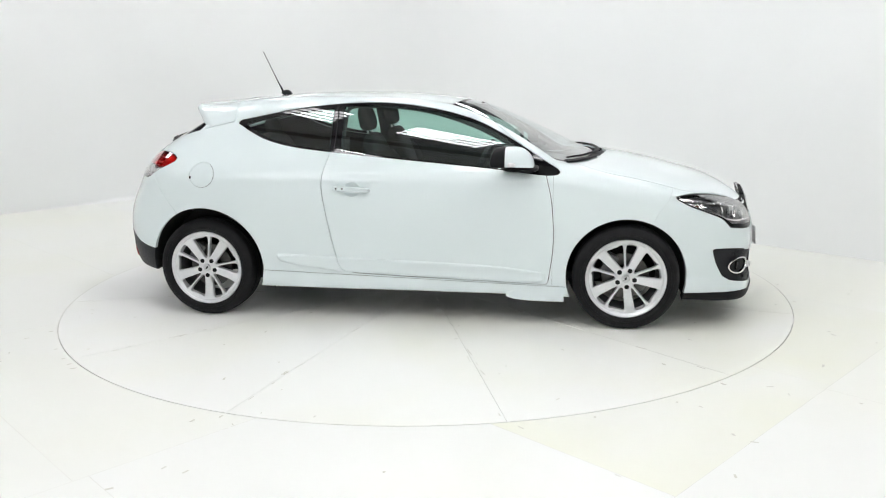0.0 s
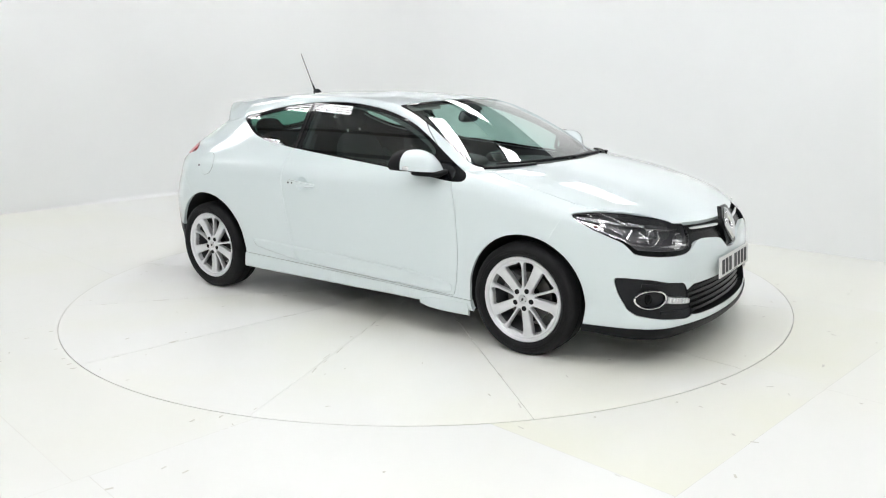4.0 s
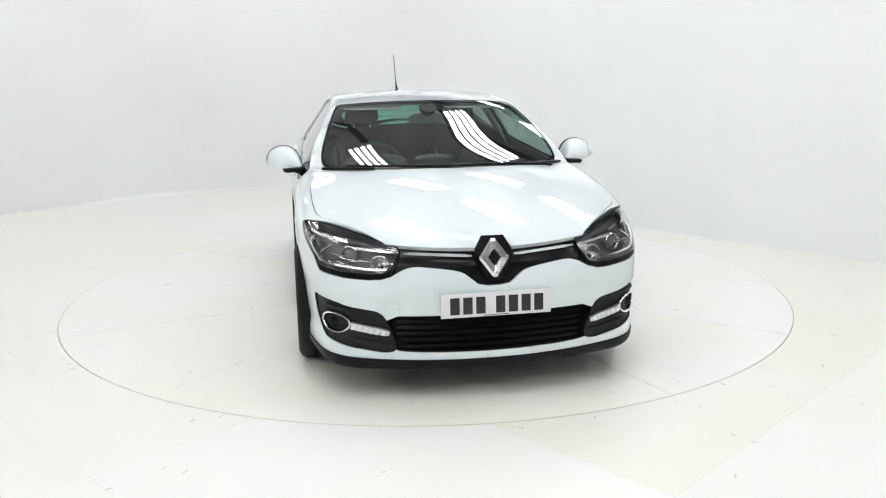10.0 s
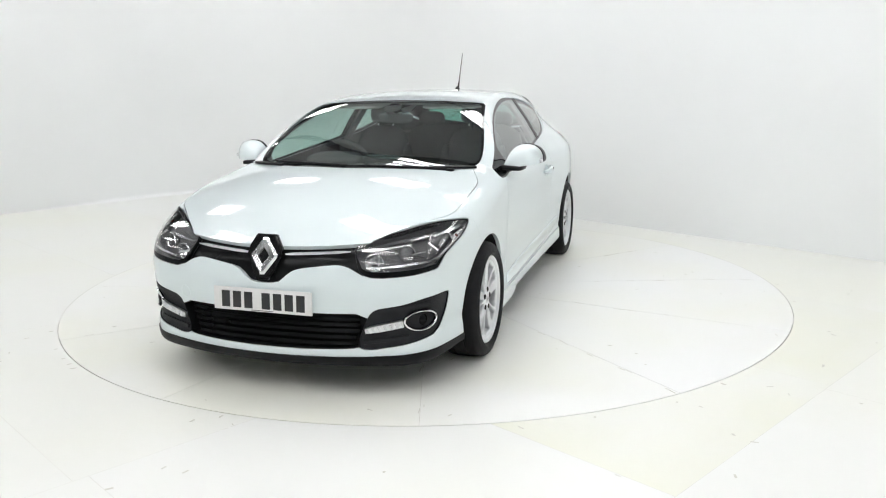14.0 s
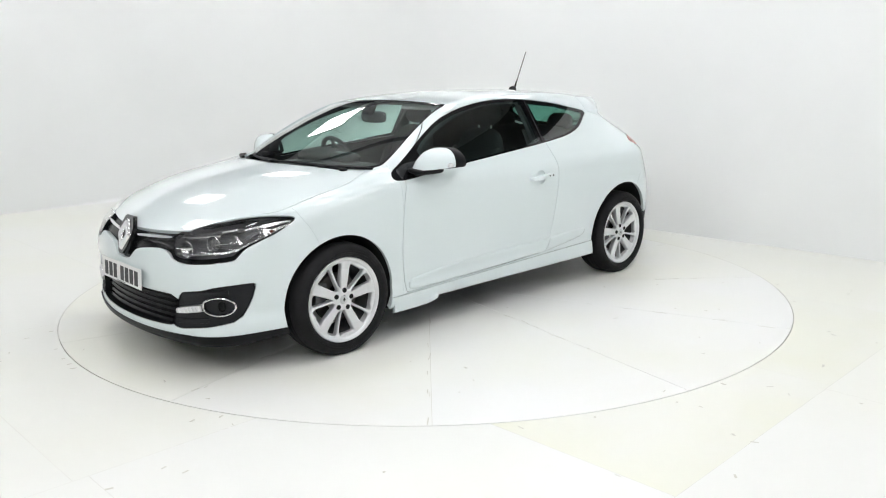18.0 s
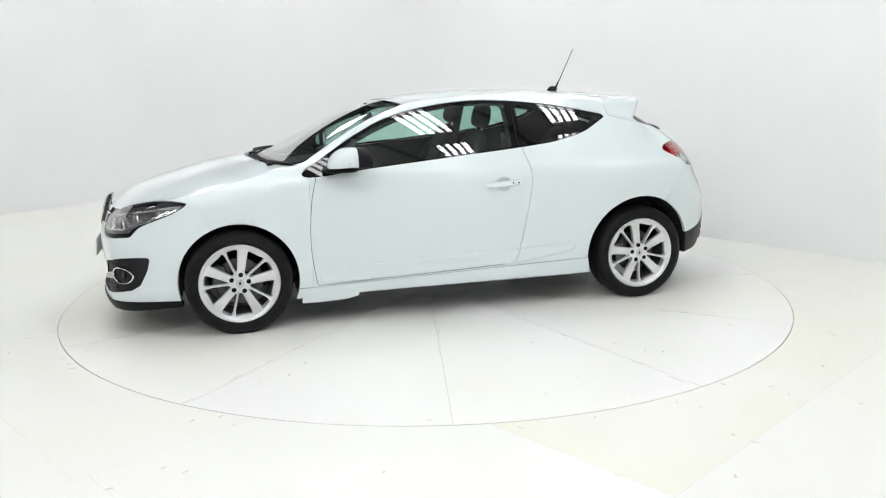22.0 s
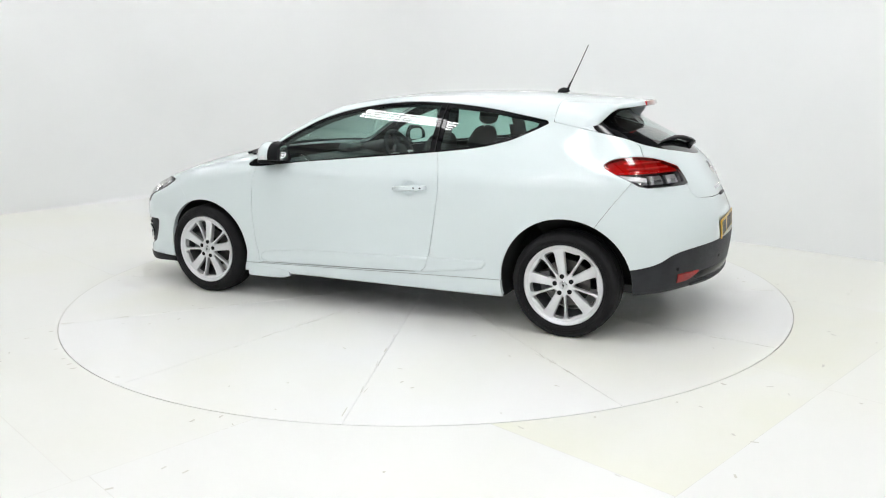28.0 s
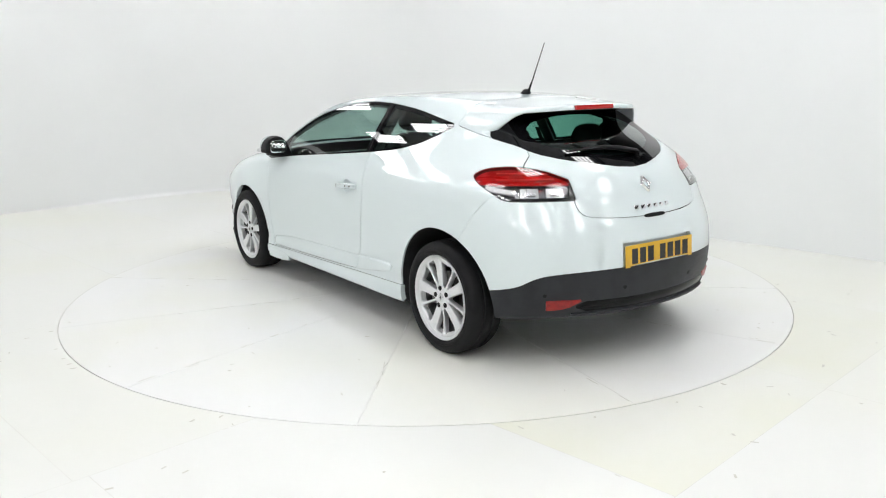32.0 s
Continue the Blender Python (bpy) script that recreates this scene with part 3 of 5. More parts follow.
windscreen_all, rest = cut(rest, plan_region([(1.592, -0.2), (1.592, 0), (1.588, 0.2), (1.580, 0.36), (1.570, 0.50), (1.562, 0.582), (1.75, 0.622), (1.92, 0.668), (2.10, 0.712), (2.19, 0.720),
                                              (2.245, 0.698), (2.33, 0.60), (2.39, 0.48), (2.44, 0.25), (2.465, 0), (2.465, -0.2)], times=1))
windows_all, rest = cut(rest, side_region([(0.150, 1.222), (0.27, 1.160), (0.383, 1.110), (0.564, 1.066), (0.848, 1.034), (1.448, 0.980), (1.80, 0.949), (1.957, 0.931), (2.154, 0.907),
                                           (2.240, 0.910), (2.246, 0.94), (2.162, 0.988), (1.955, 1.119), (1.744, 1.227), (1.529, 1.287), (1.311, 1.322), (1.092, 1.338), (0.838, 1.329),
                                           (0.55, 1.298), (0.335, 1.257)], lo=(0, 0.4, 0.85), times=1))
bonnet_plan = plan_region([(2.545, -0.2), (2.545, 0), (2.525, 0.14), (2.475, 0.43), (2.41, 0.585), (2.32, 0.675), (2.275, 0.702), (2.36, 0.722), (2.44, 0.762), (2.535, 0.797), (2.78, 0.800),
                                      (2.93, 0.788), (2.985, 0.765), (3.015, 0.740), (3.11, 0.664), (3.162, 0.620), (3.25, 0.540), (3.31, 0.480), (3.60, 0.47), (3.60, -0.2)], times=1)
bonnet, rest = cut(rest, lambda P: np.maximum(bonnet_plan(P), 0.704 + 0.08 * P[:, 1] ** 2 - P[:, 2]), 0.0038)
cowl, rest = cut(rest, plan_region([(2.2, -0.2), (2.2, 0.66), (2.265, 0.695), (2.275, 0.702), (2.32, 0.675), (2.56, 0.2), (2.56, -0.2)], lo=(2.15, -1, 0.8), times=0))
LAMP_OUTLINE = [(-2.040, 0.787), (-2.123, 0.797), (-2.261, 0.800), (-2.45, 0.787), (-2.539, 0.775), (-2.77, 0.747), (-2.928, 0.717), (-2.952, 0.647), (-2.943, 0.596), (-2.863, 0.576), (-2.649, 0.585), (-2.48, 0.600), (-2.440, 0.604), (-2.425, 0.618),
                (-2.372, 0.658), (-2.345, 0.668), (-2.29, 0.686), (-2.150, 0.728)]
headlamp, rest = cut(rest, corner_region(LAMP_OUTLINE, -1, (2.7, 0.3, 0.5), (3.6, 1, 0.9), 1), 0.004)
upper_grille, rest = cut(rest, end_region([(-0.1, 0.541), (0.070, 0.543), (0.112, 0.579), (0.145, 0.605), (0.19, 0.618), (0.29, 0.631), (0.37, 0.638), (0.42, 0.625), (0.47, 0.597), (0.49, 0.585), (0.50, 0.74), (0.1, 0.84),
                                           (-0.1, 0.84)], (3.15, -1, 0.5), (3.7, 0.6, 0.9), 1), 0.003)
fog_surround, rest = cut(rest, corner_region([(-2.325, 0.455), (-2.322, 0.474), (-2.345, 0.478), (-2.421, 0.479), (-2.58, 0.470), (-2.70, 0.448), (-2.80, 0.436), (-2.86, 0.428), (-2.90, 0.404), (-2.945, 0.315), (-2.968, 0.27), (-2.968, 0.24),
                                              (-2.905, 0.232), (-2.808, 0.244), (-2.635, 0.262), (-2.434, 0.289), (-2.355, 0.383)], -1, (2.9, 0.3, 0.15), (3.6, 1, 0.6), 1), 0.003)
lower_grille, rest = cut(rest, end_region([(-0.1, 0.404), (0.272, 0.404), (0.50, 0.406), (0.515, 0.30), (0.475, 0.25), (0.43, 0.239), (0.345, 0.234), (0.15, 0.229), (-0.1, 0.228)], (3.2, -1, 0.1), (3.7, 0.6, 0.6), 1), 0.003)
front_lip, rest = cut(rest, near(lambda P: P[:, 2] - 0.193 - 0.034 * np.minimum(P[:, 1], 0.77) ** 2, np.array((2.92, -1, 0)), np.array((4, 2, 0.4))))
front_bumper, rest = cut(rest, side_region([(2.90, 0.84), (2.875, 0.775), (2.82, 0.70), (2.78, 0.62), (2.78, 0.0), (3.9, 0.0), (3.9, 0.84)], lo=(2.7, -1, 0), times=0), 0.0007)
tail_lamp, rest = cut(rest, corner_region([(0.600, 0.984), (0.53, 1.012), (0.45, 1.025), (0.29, 1.032), (0.087, 1.012), (-0.090, 0.970), (-0.104, 0.962), (-0.150, 0.884), (-0.156, 0.868), (-0.14, 0.8665), (0.115, 0.866), (0.351, 0.868),
                                           (0.456, 0.914), (0.55, 0.950)], 1, (-0.75, 0.3, 0.8), (0, 1, 1.1), 1), 0.004)
hatch_glass, rest = cut(rest, plan_region([(-0.02, -0.2), (-0.02, 0.45), (-0.07, 0.60), (-0.20, 0.558), (-0.34, 0.500), (-0.45, 0.378), (-0.53, 0.22), (-0.578, 0.08), (-0.585, -0.2)], lo=(-0.7, -1, 0.95), hi=(0.1, 2, 1.35), times=1), 0.003)
tailgate, rest = cut(rest, end_region([(-0.2, 0.766), (0.2, 0.768), (0.36, 0.778), (0.43, 0.790), (0.455, 0.82), (0.458, 0.87), (0.447, 0.95), (0.60, 1.00), (0.605, 1.03), (0.505, 1.095), (0.5, 1.25), (-0.2, 1.25)], (-0.9, -1, 0.7), (-0.28, 0.62, 1.2), 1), 0.0038)
rear_top, rest = cut(rest, side_region([(0.105, 1.5), (0.148, 1.32), (0.152, 1.219), (-0.096, 1.164), (-0.234, 1.130), (-0.36, 1.092), (-0.6, 1.5)], lo=(-0.7, -1, 1.0), times=0), 0.0038)
VALANCE = curve([0.0, 0.292, 0.50, 0.64, 0.70, 0.748, 0.796, 0.841, 0.95], [0.532, 0.526, 0.518, 0.506, 0.486, 0.448, 0.424, 0.406, 0.40], 0.01)
rear_valance, rest = cut(rest, near(lambda P: P[:, 2] - VALANCE(P[:, 1]), np.array((-1.2, -1, 0)), np.array((-0.1, 2, 0.7))), 0.003)
rear_bumper, rest = cut(rest, side_region([(-0.36, 0.905), (-0.18, 0.66), (-0.10, 0.5), (-0.1, 0.0), (-1.3, 0.0), (-1.3, 0.905)], lo=(-1.3, -1, 0), times=0), 0.002)
plate_recess, rear_bumper = cut(rear_bumper, end_region([(-0.2, 0.50), (0.274, 0.50), (0.275, 0.52), (0.273, 0.632), (0.265, 0.646), (0.25, 0.650), (-0.2, 0.650)], (-1.2, -1, 0.45), (-0.5, 0.6, 0.8), 1))
plate_recess = moved(plate_recess, -0.024)
skirt, rest = cut(rest, near(lambda P: P[:, 2] - 0.307 + 0.0305 * P[:, 0], np.array((0.2, 0.3, 0)), np.array((2.5, 2, 0.5))), 0.0025)
door, rest = cut(rest, side_region([(2.160, 0.96), (2.166, 0.899), (2.197, 0.780), (2.213, 0.584), (2.209, 0.437), (2.183, 0.262), (2.176, 0.249), (2.15, 0.249), (0.97, 0.288), (0.895, 0.308), (0.859, 0.423), (0.817, 0.641),
                                    (0.789, 0.818), (0.796, 0.921), (0.838, 1.05), (0.85, 1.4), (1.6, 1.4)], lo=(0.6, 0.6, 0.2)), 0.0036)
fender, shell = cut(rest, side_region([(2.206, 1.2), (2.206, 0.0), (3.9, 0.0), (3.9, 1.2)], lo=(1.9, 0.3, 0), times=0), 0.001)

flap_region = near(lambda P: np.hypot(P[:, 0] - 0.012, (P[:, 2] - 0.899) * 1.06) - 0.081, np.array((-0.2, 0.6, 0.7)), np.array((0.2, 2, 1.1)))
fuel_flap, shell_with_flap = cut(shell, flap_region, 0.002)
a_, b_ = shell, mirrored(shell_with_flap)
shell_sides = compact((np.concatenate([a_[0], b_[0]]), np.concatenate([a_[1], b_[1]]), np.concatenate([a_[2], b_[2] + len(a_[0])])))
cup_region = near(lambda P: np.hypot((P[:, 0] - 0.985) / 1.15, P[:, 2] - 0.818) - 0.045, np.array((0.8, 0.6, 0.7)), np.array((1.2, 2, 1.0)))
handle_cup, door = cut(door, cup_region)
MOULDING = [(2.162, 0.322), (2.045, 0.338), (1.869, 0.358), (1.691, 0.366), (1.509, 0.373), (1.136, 0.384), (0.867, 0.393), (0.484, 0.410), (0.476, 0.385), (0.508, 0.347), (0.864, 0.297),
            (0.942, 0.292), (1.325, 0.279), (1.693, 0.268), (1.978, 0.259), (2.165, 0.256)]
moulding_region = side_region(MOULDING, lo=(0.3, 0.6, 0.2), hi=(2.4, 2, 0.5), times=1)
door_moulding, _ = cut(door, moulding_region)
quarter_moulding, _ = cut(shell, moulding_region)


def swollen(mesh, rise=0.007, band=0.012):
    """Raises a patch into a moulding with a rounded shoulder along its outline."""
    P, N, T = mesh
    e = 0.002
    slope = np.stack([(moulding_region(P + d) - moulding_region(P - d)) / (2 * e) for d in np.eye(3) * e], 1)
    k = np.clip(-moulding_region(P) / band, 0, 1)
    up = 0.002 + rise * k * (2 - k)
    n = N + slope * (rise * (2 - 2 * k) / band)[:, None]
    return P + N * up[:, None], n / np.linalg.norm(n, axis=1, keepdims=True), T

cskin("fuel_flap", mirrored(fuel_flap), PAINT, "round white fuel filler flap", fold=0.01, lined=GAP)
cskin("body_shell", shell_sides, PAINT, "glossy white roof, pillars and rear quarters", fold=0.012)
cskin("bonnet", both(fair(bonnet, BONNET_SOFT, lambda x: 0.24, 0.08, 0.72)), PAINT, fold=0.02)
cskin("cowl_panel", both(moved(cowl, -0.015)), BLACK_GRAIN, "black plastic scuttle panel below the windscreen")
cskin("front_bumper", both(front_bumper), PAINT, fold=0.03)
cskin("rear_bumper", both(rear_bumper), PAINT, fold=0.02)
cskin("plate_recess", both(plate_recess), PAINT, "white recess behind the rear number plate", fold=-0.024)
cskin("rear_valance", both(rear_valance), GREY_GRAIN, "dark grey grained lower bumper", fold=0.02)
cskin("tailgate", both(tailgate), PAINT, fold=0.02)
cskin("tailgate_top", both(rear_top), PAINT, fold=0.015)
cskin("front_lip", both(moved(front_lip, 0.006)), BLACK_TRIM, "black plastic front lip spoiler", fold=0.04)
cskin("upper_grille", both(moved(upper_grille, -0.020)), DEEP_BLACK, "gloss black upper grille band")
cskin("lower_grille", both(moved(lower_grille, -0.06)), BLACK_TRIM, "black lower air intake", fold=-0.058)
cskin("underbody", both(underbody), DARK_INNER)
for s in (1, -1):
    m = (lambda q: q) if s == 1 else mirrored
    panel = cskin("door", m(door), PAINT, fold=0.02)
    cP, cN, cT = handle_cup
    r_ = np.hypot((cP[:, 0] - 0.985) / 1.15, cP[:, 2] - 0.818) / 0.045
    dish = (cP - cN * (0.030 * np.sqrt(np.clip(1 - r_ ** 2, 0, 1)))[:, None], cN - np.stack([(cP[:, 0] - 0.985) * 9, 0 * r_, (cP[:, 2] - 0.818) * 9], 1), cT)
    cskin("handle_cup", compact(m(dish)), PAINT, "recessed cup behind the door handle", under=panel)
    sheet_object("side_moulding", m(swollen(door_moulding)), PAINT, panel, "white lower door moulding", 0.006)
    cskin("rear_moulding", m(swollen(quarter_moulding)), PAINT, "white moulding behind the door", fold=0.006)
    cskin("front_wing", m(fender), PAINT, fold=0.02)
    cskin("side_skirt", m(moved(skirt, 0.006)), PAINT, fold=0.03)
    cskin("fog_lamp_surround", m(moved(fog_surround, -0.010)), BLACK_GRAIN, "black plastic fog lamp surround", fold=-0.008)
INNER_EDGE = [(1.950, 0.942), (1.975, 1.045), (1.938, 1.082), (1.855, 1.126), (1.742, 1.179), (1.627, 1.222), (1.472, 1.268), (1.316, 1.297), (1.093, 1.313), (0.888, 1.307), (0.894, 1.044), (1.448, 0.991)]
DOOR_GLASS = [(1.950, 0.942), (2.000, 1.055), (1.955, 1.098), (1.855, 1.154), (1.742, 1.206), (1.627, 1.242), (1.529, 1.268), (1.311, 1.304), (1.093, 1.321), (0.915, 1.317), (0.888, 1.315), (0.889, 1.290), (0.893, 1.070), (0.894, 1.044), (0.915, 1.042), (1.448, 0.991), (1.90, 0.947)]
QUARTER_GLASS = [(0.822, 1.275), (0.821, 1.300), (0.79, 1.300), (0.552, 1.276), (0.336, 1.236), (0.205, 1.212), (0.381, 1.127), (0.563, 1.083), (0.795, 1.052), (0.825, 1.049), (0.825, 1.075)]
side_pane, trim = cut(windows_all, side_region(DOOR_GLASS, lo=(0, 0.4, 0.85), times=1))
_, frame_rest = cut(windows_all, side_region(INNER_EDGE, lo=(0, 0.4, 0.85), times=1))
inner_frame, _ = cut(frame_rest, side_region([(2.05, 1.1), (2.05, 0.93), (1.93, 0.93), (1.90, 1.0), (0.90, 1.2), (0.90, 1.36), (1.6, 1.33)], lo=(0, 0.4, 0.85), times=0))
quarter_pane, trim = cut(trim, side_region(QUARTER_GLASS, lo=(0, 0.4, 0.85), times=1))
screen_pane, screen_band = cut(windscreen_all, plan_region([(1.618, -0.2), (1.618, 0), (1.61, 0.34), (1.60, 0.50), (1.595, 0.560), (1.75, 0.606), (1.92, 0.653), (2.10, 0.698), (2.18, 0.706), (2.225, 0.682), (2.30, 0.58),
                                                            (2.36, 0.45), (2.41, 0.23), (2.435, 0), (2.435, -0.2)], times=1))
hatch_pane, hatch_band = cut(hatch_glass, plan_region([(-0.12, -0.2), (-0.12, 0.3), (-0.17, 0.42), (-0.30, 0.42), (-0.42, 0.28), (-0.49, 0.12), (-0.50, 0), (-0.50, -0.2)], lo=(-0.7, -1, 0.9), times=2))


def pane(name, mesh, mat, label):
    ob = cskin(name, mesh, mat, label)
    ob.visible_shadow = False
    return ob


pane("windscreen", both(fair_screen(moved(screen_pane, -0.004))), WIND_GLASS, "clear greenish windscreen glass")
cskin("windscreen_band", both(fair_screen(moved(screen_band, -0.004))), PANE_BLACK, "black border of the windscreen")
pane("rear_window", both(moved(hatch_pane, -0.003)), HATCH_GLASS, "dark tinted rear window glass")
cskin("rear_window_band", both(moved(hatch_band, -0.003)), PANE_BLACK, "gloss black border of the rear window")
for s in (1, -1):
    m = (lambda q: q) if s == 1 else mirrored
    cskin("window_trim", m(fair_side(moved(trim, -0.006))), PANE_BLACK, "gloss black window surround", fold=0.012)
    cskin("inner_window_frame", m(moved(inner_frame, -0.022)), DASH)
    pane("door_window", m(fair_side(moved(side_pane, -0.007))), SIDE_GLASS, "green tinted door glass")
    pane("quarter_window", m(fair_side(moved(quarter_pane, -0.007))), REAR_GLASS, "dark tinted rear quarter glass")

# dark inner shell behind the panels, open at the glass
inner_shell = compact((np.concatenate([q[0] for q in (shell, door, fender, bonnet, tailgate, rear_bumper, front_bumper, rear_top, cowl)]),
                       np.concatenate([q[1] for q in (shell, door, fender, bonnet, tailgate, rear_bumper, front_bumper, rear_top, cowl)]),
                       np.concatenate([q[2] + o for q, o in zip((shell, door, fender, bonnet, tailgate, rear_bumper, front_bumper, rear_top, cowl),
                                                                np.cumsum([0] + [len(q[0]) for q in (shell, door, fender, bonnet, tailgate, rear_bumper, front_bumper, rear_top)]))])))
cskin("inner_shell", both(moved(inner_shell, -0.022)), DARK_INNER)

def wheel_well(ax, r, s):
    prof = [(r + 0.004, 0.895), (r + 0.003, 0.86), (r + 0.002, 0.52), (0.05, 0.515)]
    bm = lathe([(q, h * s) for q, h in prof], 64, "y")
    for v in bm.verts:
        x, z = ax + v.co.x, 0.305 + v.co.z
        lim = float(side_at(x, max(z, 0.2))) - 0.010
        v.co = (x, max(-lim, min(lim, v.co.y)), z)
    bmesh.ops.delete(bm, geom=[f for f in bm.faces if f.calc_center_median().z < (0.27 if f.calc_center_median().x < ax - 0.1 and ax < 1 else 0.19)], context="FACES")
    return cpart("wheel_arch_liner", bm, DARK_INNER, "black wheel arch liner")


for s in (1, -1):
    wheel_well(0.0, 0.386, s)
    wheel_well(FRONT_AXLE, 0.353, s)


NARROW = radians(30.4)


def face_field(x, y, z):
    """The spoked face of a wheel: five broad and five slim spokes that flow into hub and rim."""
    r, a = np.hypot(x, z), np.arctan2(x, z)
    a0 = (a + math.pi / 5) % (math.pi * 0.4) - math.pi / 5
    a1 = (a - NARROW + math.pi / 5) % (math.pi * 0.4) - math.pi / 5
    broad = np.where(np.cos(a0) > 0, np.abs(r * np.sin(a0)) - 0.0225 - 0.060 * np.clip(r - 0.06, 0, 1), r)
    slim = np.abs(r * np.sin(a1)) - 0.0070 - 0.11 * np.clip(r - 0.165, 0, 1)
    web = 0.206 - 0.012 * step01(0.10, 0.30, -a0) * step01(0.66, 0.50, -a0)
    hub_rim = np.maximum(0.056 - r, r - web)
    plan = -smax(smax(-broad, -slim, 0.012), hub_rim, 0.020)
    front = -0.012 + 0.16 * np.clip(r - 0.17, 0, 1) - 0.006 * step01(0.03, 0.10, r)
    f = smax(plan, y - front, 0.010)
    f = smax(f, front - 0.036 - y, 0.006)
    return smax(f, r - 0.226, 0.002)


def wedge(mesh, lo, hi):
    """The part of a wheel face between two angles."""
    _, m = split(mesh, lambda P: P[:, 0] * math.cos(lo) - P[:, 2] * math.sin(lo))
    return split(m, lambda P: P[:, 0] * math.cos(hi) - P[:, 2] * math.sin(hi))[0]


wheel_face = skin(face_field, (-0.24, -0.06, -0.24), (0.24, 0.02, 0.24), 0.0042)
wheel_cuts = (NARROW / 2 - radians(36), NARROW / 2, NARROW / 2 + radians(36))
SPOKES = [wedge(wheel_face, a, b) for a, b in zip(wheel_cuts, wheel_cuts[1:])]


def build_wheel(x, s, spin):
    """A ten-spoke alloy wheel with tyre and brake; face at y = 0 looking to +y."""
    hubm = Matrix.Translation((x, (0.888 if x > 1 else 0.874) * s, WHEEL_Z)) @ Matrix.Rotation(0 if s == 1 else math.pi, 4, "Z") @ Matrix.Rotation(radians(spin), 4, "Y")
    bm = lathe([(0.189, -0.19), (0.199, -0.185), (0.193, -0.10), (0.199, -0.05), (0.212, -0.014), (0.221, -0.002), (0.2345, 0.002), (0.2390, -0.003), (0.2390, -0.014), (0.219, -0.02), (0.209, -0.10), (0.215, -0.19)], 72, "y", closed=True)
    w = cpart("wheel", bm, ALLOY, "silver ten-spoke alloy wheel with black tyre")
    w.matrix_basis = Matrix.Translation(BODY_AT) @ hubm
    bm = lathe([(0.225, -0.006), (0.2385, -0.002), (0.2450, 0.007), (0.257, 0.0145), (0.2605, 0.0150), (0.2615, 0.0132), (0.2635, 0.0132), (0.2645, 0.0150), (0.275, 0.0142), (0.2765, 0.0124), (0.279, 0.0122), (0.293, 0.006), (0.305, -0.006), (0.3120, -0.022), (0.3145, -0.05), (0.3160, -0.06), (0.3120, -0.064), (0.3120, -0.07),
                (0.3160, -0.074), (0.3165, -0.10), (0.3160, -0.125), (0.3120, -0.13), (0.3120, -0.136), (0.3160, -0.14), (0.3135, -0.17), (0.303, -0.196), (0.275, -0.205), (0.235, -0.20), (0.217, -0.19)], 120, "y", closed=True)
    # the tread lies flat on the ground and the wall bulges a little there
    turn = Matrix.Rotation(radians(spin), 4, "Y")
    for v in bm.verts:
        q = turn @ v.co
        low = -(WHEEL_Z + BODY_AT[2]) + 0.0006
        if q.z < low + 0.03:
            q.y += 0.004 * min(1, (low + 0.03 - q.z) / 0.03) * (1 if q.y > -0.09 else -1)
            q.z = max(q.z, low)
            v.co = turn.inverted() @ q
    part("tyre", bm, RUBBER, w, "black road tyre")
    for mesh in SPOKES:
        spoke = sheet_object("spoke", mesh, ALLOY, w)
        for k in range(1, 5):
            other = new("spoke", spoke.data)
            other.parent, other.matrix_basis = w, Matrix.Rotation(radians(72 * k), 4, "Y")
    # second barrel in dark grey: shade between the spokes put into its colour
    part("barrel", lathe([(0.1975, -0.045), (0.1915, -0.06), (0.1865, -0.10), (0.1865, -0.185)], 64, "y"), ALLOY_DARK, w, "inner barrel with the shade behind the spokes in its dark grey")
    part("centre_cap", lathe([(0.0001, -0.009), (0.022, -0.0095), (0.026, -0.012), (0.027, -0.022)], 32, "y"), SATIN, w, "satin silver centre cap")
    part("cap_badge", prism([(0, 0.013), (0.008, 0), (0, -0.013), (-0.008, 0)], 0.0015, pose(0, -0.009, 0, -90, 0, 0)), LAMP_MID, w, "small grey diamond")
    for k in range(5):
        a = radians(72 * k)
        # black discs for the bolt holes, whose shade is put into the colour
        b = lathe([(0.0140, -0.0200), (0.0140, -0.0110), (0.0125, -0.0102), (0.0110, -0.0118), (0.0001, -0.0118)], 16, "y")
        bmesh.ops.translate(b, verts=b.verts, vec=(0.052 * math.sin(a), 0, 0.052 * math.cos(a)))
        bolt = part("wheel_bolt", b, BLACK_TRIM, w, "wheel bolt with the shade of its hole put into the black")
        part("bolt_head", cyl(0.0075, 0.008, pose(0.052 * math.sin(a), -0.0155, 0.052 * math.cos(a), 90, 0, 0), 6), BLACK_TRIM, bolt)
    part("brake_disc", lathe([(0.07, -0.085), (0.138, -0.085), (0.140, -0.09), (0.138, -0.105), (0.07, -0.105)], 48, "y", closed=True), STEEL, w, "worn steel brake disc")
    part("brake_caliper", box((0.07, 0.07, 0.13), pose(0.12, -0.09, 0.02), 0.012), ALLOY_DARK, w)
    return w


for x, spins in ((0.0, (10, -37)), (FRONT_AXLE, (-8, -27))):
    for s, a in zip((1, -1), spins):
        build_wheel(x, s, a)


